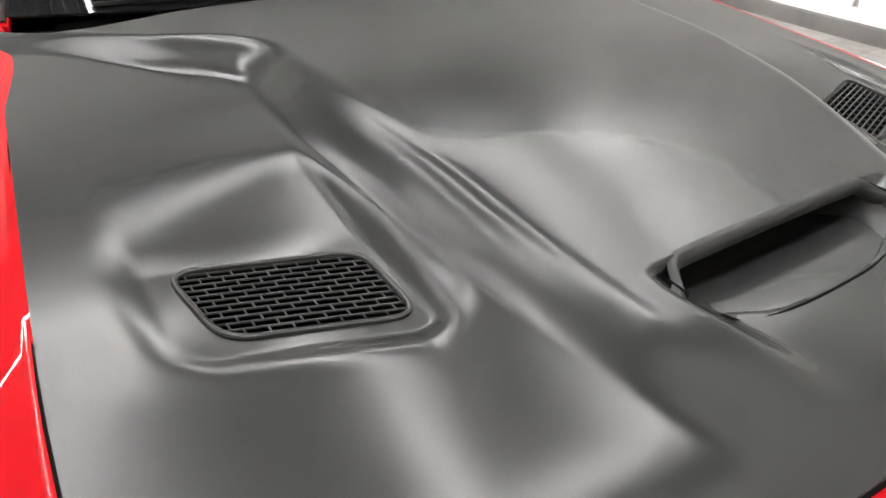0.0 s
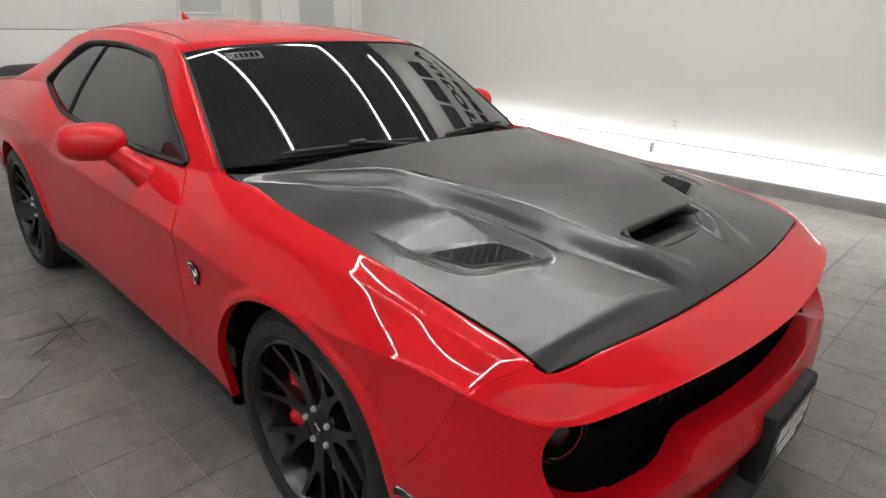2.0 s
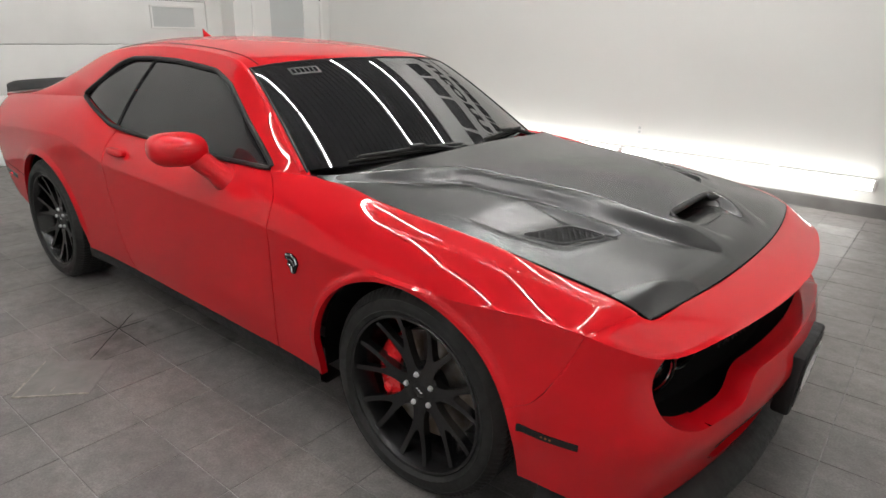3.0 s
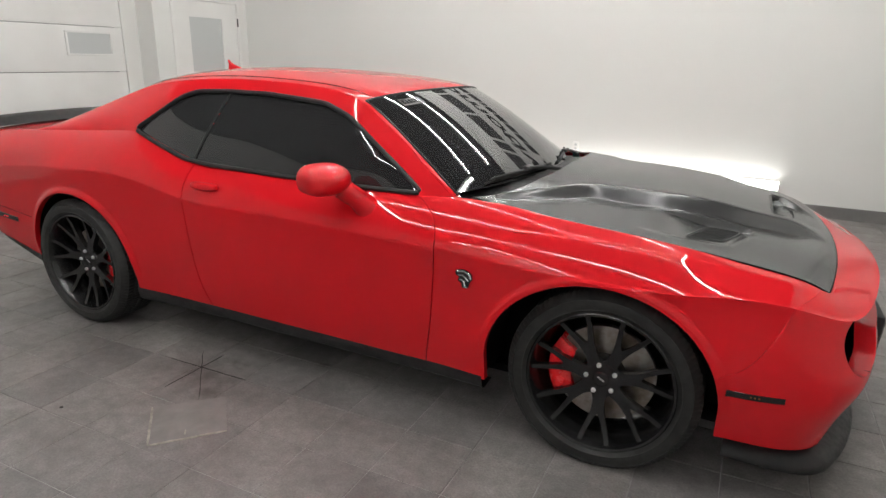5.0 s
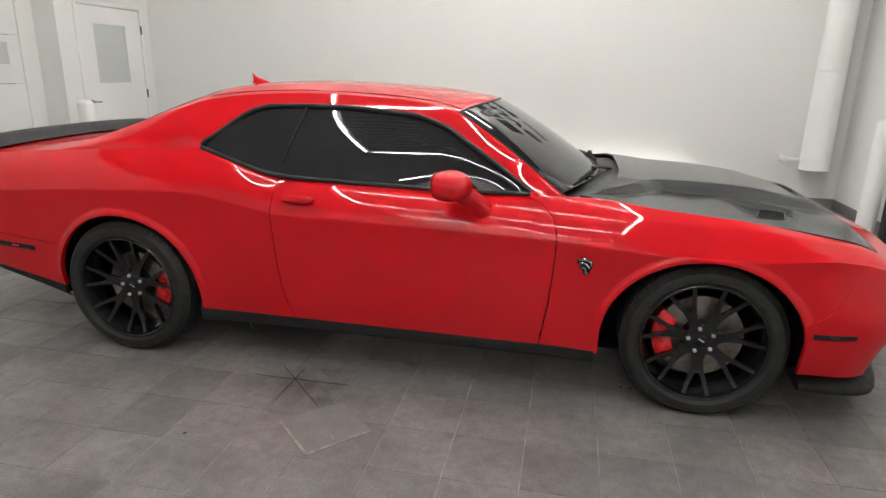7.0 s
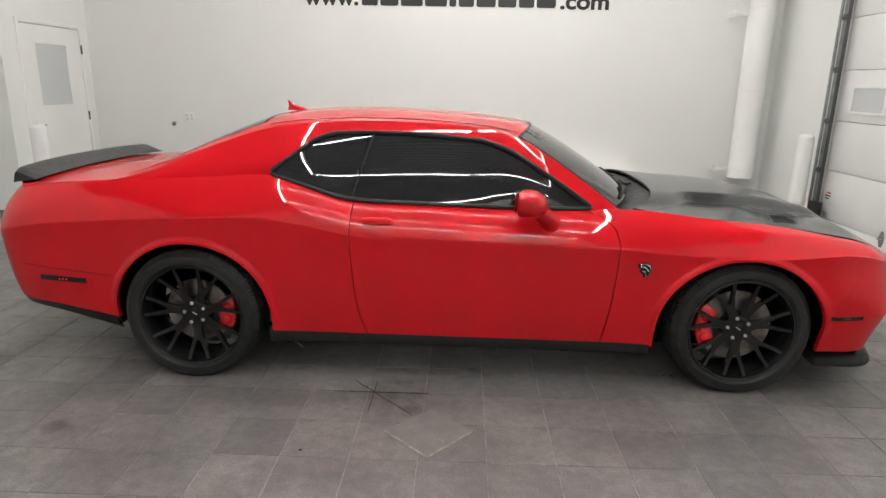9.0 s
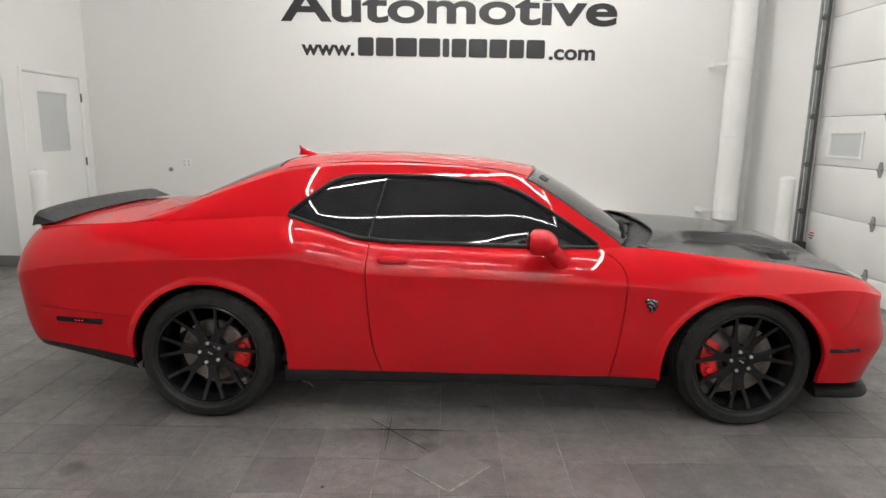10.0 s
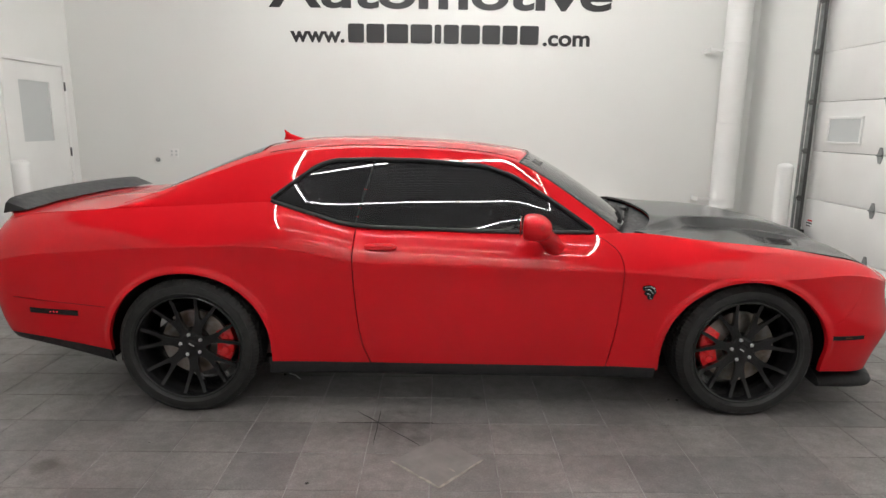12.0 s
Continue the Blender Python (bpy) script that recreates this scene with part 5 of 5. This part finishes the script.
# floor pan and wheel housings
part("floor_pan", box(-1.95, -0.72, 0.19, 2.05, 0.72, 0.23, 0.01), VOID, car)
part("engine_bay", box(0.95, -0.66, 0.23, 2.10, 0.66, 0.76, 0.02), VOID, car)
part("trunk_floor", box(-2.38, -0.66, 0.42, -1.15, 0.66, 0.95, 0.02), VOID, car)
for sx in (0, 1):
    cx, cz, rx, rz = ARCHES[sx]
    for s in (-1, 1):
        def liner(u, w):
            a = -0.20 + (math.pi + 0.40) * u
            return Vector((cx + (rx + 0.012) * math.cos(a), s * (0.900 - 0.30 * w), cz + (rz + 0.012) * math.sin(a)))
        part("wheel_liner", sheet(liner, 40, 4)[0], VOID, car)

# ---- cabin ----
part("dashboard", sheet(lambda u, w: Vector((0.98 - 0.55 * u, -0.70 + 1.40 * w, 0.93 - 0.03 * u - 0.25 * step(0.75, 1.0, u))), 16, 20)[0], CABIN, car)
part("cabin_floor", box(-1.2, -0.72, 0.25, 0.95, 0.72, 0.30), CABIN, car, smooth=0)


def seat(x, y, back=0.62):
    s = empty("seat", Matrix.Translation((x, y, 0.30)), car)
    part("cushion", box(-0.25, -0.25, 0.0, 0.28, 0.25, 0.24, 0.06, 3), CABIN, s)
    part("backrest", turned(box(-0.07, -0.25, 0, 0.07, 0.25, back, 0.06, 3), Matrix.Translation((-0.24, 0, 0.20)) @ Matrix.Rotation(radians(-18), 4, "Y")), CABIN, s)
    part("headrest", turned(box(-0.05, -0.13, 0, 0.05, 0.13, 0.17, 0.045, 3), Matrix.Translation((-0.45, 0, 0.83)) @ Matrix.Rotation(radians(-14), 4, "Y")), CABIN, s)


seat(-0.05, -0.37), seat(-0.05, 0.37), seat(-0.85, -0.33, 0.45), seat(-0.85, 0.33, 0.45)
part("steering_wheel", joined(turned(lathe([(0.175 + 0.016 * math.cos(a), 0.016 * math.sin(a)) for a in np.linspace(0, 2 * math.pi, 10)[:-1]], 32, True), Matrix.Translation((0.36, 0.37, 0.88)) @ Matrix.Rotation(radians(-65), 4, "Y")), tube([(0.36, 0.37, 0.88), (0.60, 0.37, 0.80)], 0.03, 8)), CABIN, car)


# ---- wheels ----
def wheel_at(x, side):
    w = empty("wheel", Matrix.Translation((x, side * 0.812, 0.3580)) @ Matrix.Rotation(radians(90 if side < 0 else -90), 4, "X"), car)
    w["label"] = "matte black alloy wheel on a low tyre"
    R = 0.3680
    tyre = [(0.266, 0.110), (0.277, 0.120), (0.286, 0.131), (0.297, 0.1375), (0.299, 0.1398), (0.301, 0.1378), (0.320, 0.1405), (0.336, 0.1355), (0.338, 0.1375), (0.340, 0.1335), (0.354, 0.124), (0.362, 0.112)]
    for g in (0.095, 0.045, -0.005, -0.055):
        tyre += [(R - 0.0005, g + 0.012), (R, g + 0.008), (R, g - 0.018), (R - 0.009, g - 0.020), (R - 0.009, g - 0.030)]
    tyre += [(R - 0.001, -0.098), (0.355, -0.122), (0.318, -0.137), (0.262, -0.122), (0.256, -0.11)]
    tread = lathe(tyre, 440, notch=tuple(range(10, 31)), depth=0.0030)
    for v in tread.verts:
        # the weight flattens the foot
        v.co.y = max(v.co.y, -0.3565) if side < 0 else min(v.co.y, 0.3565)
    part("tyre", tread, RUBBER, w, "black low-profile tyre")
    part("rim", lathe([(0.272, 0.120), (0.279, 0.124), (0.283, 0.130), (0.279, 0.133), (0.271, 0.130), (0.265, 0.116), (0.260, 0.100), (0.250, 0.06), (0.232, 0.0), (0.236, -0.06), (0.25, -0.11), (0.258, -0.115)], 72), RIM, w)
    # seven forked spokes
    dish = curve([0.0, 0.06, 0.10, 0.16, 0.22, 0.279], [0.080, 0.081, 0.084, 0.091, 0.103, 0.124])
    side_line = [(0.056, 0.0300), (0.070, 0.0240), (0.085, 0.0200), (0.110, 0.0188), (0.140, 0.0228), (0.165, 0.0292), (0.195, 0.0388), (0.230, 0.0500), (0.279, 0.0628)]
    crotch = [(0.279, 0.0530), (0.250, 0.0458), (0.220, 0.0368), (0.190, 0.0260), (0.170, 0.0180), (0.156, 0.0105), (0.150, 0.0050), (0.148, 0.0)]
    edge = spline([a for a, b in side_line], [b for a, b in side_line])
    fork = [(r, edge(r)) for r in np.linspace(0.056, 0.279, 22)] + crotch
    outline = [(r, y) for r, y in fork] + [(r, -y) for r, y in reversed(fork[:-1])]
    m = len(outline)
    inwards = []
    for i in range(m):
        d = (Vector(outline[(i + 1) % m]) - Vector(outline[i - 1])).normalized()
        inwards.append(Vector((-d.y, d.x)))
    for k in range(7):
        a = 2 * math.pi * k / 7 - math.pi / 2 + (0.06 if x < 0 else 0.0)
        sp = bmesh.new()
        def at(r, y, z):
            return sp.verts.new((r * math.cos(a) - y * math.sin(a), r * math.sin(a) + y * math.cos(a), z))
        low = [at(r, y, dish(r) - 0.034) for r, y in outline]
        mid = [at(r, y, dish(r) - 0.008) for r, y in outline]
        rim_of = lambda d, z: [at(r + n.x * d, y + n.y * d, dish(r) - z) for (r, y), n in zip(outline, inwards)]
        edge_ring, top = rim_of(0.0016, 0.0050), rim_of(0.0043, 0.0)
        for i in range(m):
            j = (i + 1) % m
            for p, q in ((low, mid), (mid, edge_ring), (edge_ring, top)):
                sp.faces.new((p[i], p[j], q[j], q[i]))
        cap = sp.faces.new(top)
        bmesh.ops.triangulate(sp, faces=[cap])
        part("spoke", sp, RIM, w, smooth=50)
    part("hub", lathe([(0.0, 0.074), (0.0305, 0.074), (0.0310, 0.0815), (0.036, 0.082), (0.066, 0.0815), (0.074, 0.078), (0.080, 0.070), (0.086, 0.02), (0.05, 0.0)], 40), RIM, w)
    part("centre_cap", lathe([(0.0, 0.0835), (0.026, 0.0830), (0.0295, 0.0815), (0.030, 0.076)], 28), RIM, w)
    for dx in (-0.011, 0.0, 0.011):
        part("cap_mark", turned(box(-0.004, -0.0022, 0, 0.004, 0.0022, 0.0008), Matrix.Translation((dx * 0.8, dx * 0.5 * side, 0.0837))), WHITE_INK, w, smooth=0)
    for k in range(5):
        a = 2 * math.pi * k / 5 + 0.52
        part("lug_nut", turned(lathe([(0.0, 0.014), (0.006, 0.013), (0.0092, 0.009), (0.0102, 0.0), (0.0, 0.0)], 6), Matrix.Translation((0.0575 * math.cos(a), 0.0575 * math.sin(a), 0.080))), NUT, w, smooth=20)
    disc_r = 0.195 if x > 0 else 0.175
    part("brake_disc", lathe([(0.085, 0.025), (disc_r, 0.025), (disc_r, -0.005), (0.085, -0.005)], 56, True), STEEL, w, "steel brake disc")
    part("disc_hat", lathe([(0.0, 0.045), (0.082, 0.045), (0.085, 0.0)], 40), DARK_METAL, w)
    # caliper behind the axle in front, before it at the rear
    span = 0.62 if x > 0 else 0.48
    mid = math.pi if x > 0 else 0.0
    if side > 0:
        mid = math.pi - mid
    cal = bmesh.new()
    secs = []
    for k in range(15):
        a = mid - span + 2 * span * k / 14
        e = 0.012 * math.sin(math.pi * k / 14) ** 0.5
        secs.append([cal.verts.new((r * math.cos(a), r * math.sin(a), z)) for r, z in ((0.135 - e * 0.6, 0.030), (0.138 - e, 0.048), (0.16, 0.056 + e * 0.4), (0.195, 0.054 + e * 0.3), (0.212 + e * 0.3, 0.046), (0.214 + e * 0.3, -0.02), (0.135, -0.02))])
    for p, q in zip(secs, secs[1:]):
        for i in range(7):
            j = (i + 1) % 7
            cal.faces.new((p[i], q[i], q[j], p[j]))
    cal.faces.new(secs[0]), cal.faces.new(secs[-1][::-1])
    c = part("caliper", cal, CALIPER, w, "glossy red brake caliper")
    for da in (-0.3, 0.05, 0.36) if x > 0 else (-0.2, 0.2):
        part("caliper_boss", turned(lathe([(0.0, 0.012), (0.018, 0.010), (0.024, 0.0)], 18), Matrix.Translation((0.176 * math.cos(mid + da), 0.176 * math.sin(mid + da), 0.056))), CALIPER, c)


for x in (AXLE, -AXLE):
    for side in (-1, 1):
        wheel_at(x, side)

# dealer plate on the bumper
plate = empty("plate_holder", Matrix.Translation((2.462, 0.0, 0.435)) @ Matrix.Rotation(radians(4), 4, "Y"), car)
plate["label"] = "black plate with white marks on a black holder"
part("holder", box(-0.06, -0.175, -0.115, 0.0, 0.175, 0.105, 0.012), PLASTIC, plate)
part("plate_face", box(0.0005, -0.16, -0.08, 0.004, 0.16, 0.08, 0.003), GLOSS, plate)
for y0, y1, z0, z1 in ((-0.13, -0.095, 0.0, 0.055), (-0.085, -0.05, 0.0, 0.055), (-0.04, 0.0, 0.0, 0.055), (0.01, 0.05, 0.0, 0.055), (0.06, 0.072, 0.0, 0.055), (0.082, 0.125, 0.0, 0.055), (-0.11, 0.11, -0.03, -0.012), (-0.07, 0.07, -0.06, -0.042)):
    part("plate_mark", box(0.0042, y0, z0, 0.0052, y1, z1), WHITE_INK, plate, smooth=0)


# ---- small things ----
CRACK = material("dirt_filled_crack", (0.018, 0.016, 0.015), (0.04, 0.036, 0.034), 0.9, scale=30)
PATCH = material("pale_patch_tile", (0.150, 0.142, 0.136), (0.190, 0.180, 0.172), 0.42, 0.55, scale=9, fine=0.2, fine_scale=80)
EDGE_STRIP = material("bare_tile_edge", (0.34, 0.32, 0.27), (0.20, 0.19, 0.17), 0.6, 0.7, scale=25)


def sliver(points, width, z0, z1):
    """A thin low bar that tapers along a ground line."""
    bm = bmesh.new()
    n = len(points)
    rings = []
    for i, (x, y) in enumerate(points):
        a, b = points[max(i - 1, 0)], points[min(i + 1, n - 1)]
        d = Vector((b[0] - a[0], b[1] - a[1], 0)).normalized()
        k = Vector((-d.y, d.x, 0)) * width * (1.0 if 0 < i < n - 1 else 0.25)
        c = Vector((x, y, 0))
        rings.append([bm.verts.new(c + k + Vector((0, 0, z0))), bm.verts.new(c + k + Vector((0, 0, z1))), bm.verts.new(c - k + Vector((0, 0, z1))), bm.verts.new(c - k + Vector((0, 0, z0)))])
    for p, q in zip(rings, rings[1:]):
        for i in range(4):
            bm.faces.new((p[i], q[i], q[(i + 1) % 4], p[(i + 1) % 4]))
    bm.faces.new(rings[0]), bm.faces.new(rings[-1][::-1])
    return bm


def wavering(x0, y0, x1, y1, seed, n=9, amount=0.003):
    rng = random.Random(seed)
    return [(x0 + (x1 - x0) * i / n + rng.uniform(-amount, amount), y0 + (y1 - y0) * i / n + rng.uniform(-amount, amount)) for i in range(n + 1)]


def floor_cracks():
    c = empty("floor_crack", Matrix.Translation((-0.467, -1.056, 0)))
    lines = [(-0.215, -0.002, 0.285, 0.000), (0.002, 0.148, -0.002, -0.222), (-0.123, 0.128, 0.226, -0.234)]
    for k, (x0, y0, x1, y1) in enumerate(lines):
        part("crack_line", sliver(wavering(x0, y0, x1, y1, k, 9, 0.0018), 0.0020, 0.0006, 0.0026), CRACK, c, smooth=0)
    tagged(c, "dark star-shaped crack in the grey floor tiles", "crack")


floor_cracks()


def diamond():
    """A tile cut in askew across the others, two of its edges bare."""
    pts = [(-0.368, -1.434), (-0.150, -1.645), (0.054, -1.418), (-0.150, -1.215)]
    c = empty("patch_tile", Matrix.Translation((-0.15, -1.43, 0)))
    rel = [(x + 0.15, y + 1.43) for x, y in pts]
    part("tile_slab", turned(prism(rel, 0.0022), Matrix.Translation((0, 0, 0.0008))), PATCH, c, smooth=0)
    for a, b, s in ((0, 1, 4), (1, 2, 5)):
        part("tile_edge", sliver(wavering(*rel[a], *rel[b], s, 10, 0.0012), 0.0050, 0.0006, 0.0048), EDGE_STRIP, c, "pale bare edge", smooth=0)
    part("tile_edge", sliver([(0.045, -0.060), (0.062, -0.080), (0.073, -0.092)], 0.004, 0.0006, 0.004), EDGE_STRIP, c, smooth=0)
    tagged(c, "pale square floor tile set diagonally with bare edges", "floor tile")


diamond()


def crumb(x, y, r, seed, mat, label):
    rng = random.Random(seed)
    bm = bmesh.new()
    bmesh.ops.create_icosphere(bm, subdivisions=2, radius=r)
    for v in bm.verts:
        v.co *= rng.uniform(0.75, 1.2)
        v.co.z = max(v.co.z * 0.5, -r * 0.3)
    turned(bm, Matrix.Translation((x, y, 0.001 + r * 0.3)))
    tagged(part("debris", bm, mat), label, "debris", "debris on the floor")


for k, (x, y, r) in enumerate(((1.12, -0.746, 0.009), (1.16, -0.752, 0.006), (1.205, -0.757, 0.008), (-0.274, -0.513, 0.006), (-0.72, -1.62, 0.008), (-1.10, -0.44, 0.010), (-1.55, -1.28, 0.006), (0.42, -1.9, 0.005))):
    crumb(x, y, r, k, CRACK if k % 3 else PATCH, "small crumb of dirt on the tiles")
stick = part("plastic_tie", tube([(-1.076, -0.429, 0.006), (-1.03, -0.468, 0.012), (-0.99, -0.514, 0.006)], 0.0032, 6), WHITE_INK)
tagged(stick, "thin white plastic strip lying on the tiles", "plastic strip")

# sticker inside the top of the screen, its marks as plain bars
STICKER = material("grey_sticker", (0.030, 0.030, 0.027), (0.024, 0.024, 0.023), 0.5, scale=40)


def on_screen(k0, k1, w0, w1, out):
    bm = sheet(lambda u, w: roof_point(k0 + (k1 - k0) * u, w0 + (w1 - w0) * w) + Vector((out * 0.45, 0, out)), 4, 8)[0]
    g = bmesh.ops.extrude_face_region(bm, geom=bm.faces[:])
    for v in [v for v in g["geom"] if isinstance(v, bmesh.types.BMVert)]:
        v.co.z -= 0.0006
    return bm


tag = part("screen_sticker", on_screen(3.34, 3.66, 0.115, 0.215, 0.0035), STICKER, car, "grey sticker with dark marks")
for k in range(6):
    w = 0.122 + 0.0148 * k
    part("sticker_mark", on_screen(3.41, 3.59, w, w + 0.0095, 0.0046), GLOSS, tag, smooth=0)

# small label low on the garage door
note = empty("door_label", Matrix.Translation((W_RIGHT + 0.018, 2.765, 0.50)))
part("label_sheet", box(-0.0035, -0.06, -0.045, -0.0015, 0.06, 0.045), DOOR_WHITE, note, smooth=0)
for k, (a, b, z) in enumerate(((-0.055, 0.03, 0.03), (-0.055, 0.05, 0.0), (-0.03, 0.045, -0.03))):
    part("label_mark", box(-0.0045, a, z - 0.008, -0.0036, b, z + 0.008), CALIPER if k == 0 else DARK_METAL, note, smooth=0)
tagged(note, "small white label with coloured marks on the garage door", "label")
# black rubber block at the bollard's foot
tagged(part("rubber_block", box(3.80, 2.72, 0.0015, 3.90, 2.83, 0.43, 0.01), RUBBER), "black rubber buffer beside the garage door track", "buffer")


# ---- tiled floor ----
slab = part("floor", box(W_RECESS - 0.15, W_REAR - 0.15, -0.12, W_RIGHT + 0.15, W_BACK + 0.15, -0.003), GROUT, smooth=0)
tagged(slab, "dark grey stone-look tiled floor", "floor", kind="structure")


def tile_mesh(w, d):
    bm = box(0, 0, -0.012, w, d, 0.0)
    top = [e for e in bm.edges if all(v.co.z > -0.001 for v in e.verts)]
    bmesh.ops.bevel(bm, geom=top, offset=0.0015, segments=1, affect="EDGES")
    me = bpy.data.meshes.new("tile")
    bm.to_mesh(me)
    bm.free()
    me.materials.append(TILE)
    return me


TW, TD, JOINT = 0.305, 0.305, 0.004
TX, TY = 0.115, -1.055
shared = tile_mesh(TW - JOINT, TD - JOINT)
rest = []
ny0, ny1 = int((W_REAR - TY) / TD) - 1, int((W_BACK - TY) / TD) + 1
for j in range(ny0, ny1):
    y = TY + j * TD
    off = 0.0
    for i in range(-20, 14):
        x = TX + off + i * TW
        if x > W_RIGHT or x + TW < W_RECESS or y + TD > W_BACK + 0.1 or y < W_REAR - 0.1:
            continue
        rest.append((x, y))
rest.sort(key=lambda p: (p[0] - 0.3) ** 2 * 0.45 + (p[1] + 1.6) ** 2)
for x, y in rest[:300]:
    t = new("tile", shared)
    t.location = (x, y, 0.0)
    t.parent = slab
far = bmesh.new()
for x, y in rest[300:]:
    b = bmesh.new()
    b.from_mesh(shared)
    turned(b, Matrix.Translation((x, y, 0)))
    me = bpy.data.meshes.new("t")
    b.to_mesh(me)
    b.free()
    far.from_mesh(me)
    bpy.data.meshes.remove(me)
me = bpy.data.meshes.new("far_tiles")
far.to_mesh(me)
far.free()
me.materials.append(TILE)
ft = new("far_tiles", me)
ft.parent = slab
tagged(ft, "dark grey floor tiles", kind="stuff")
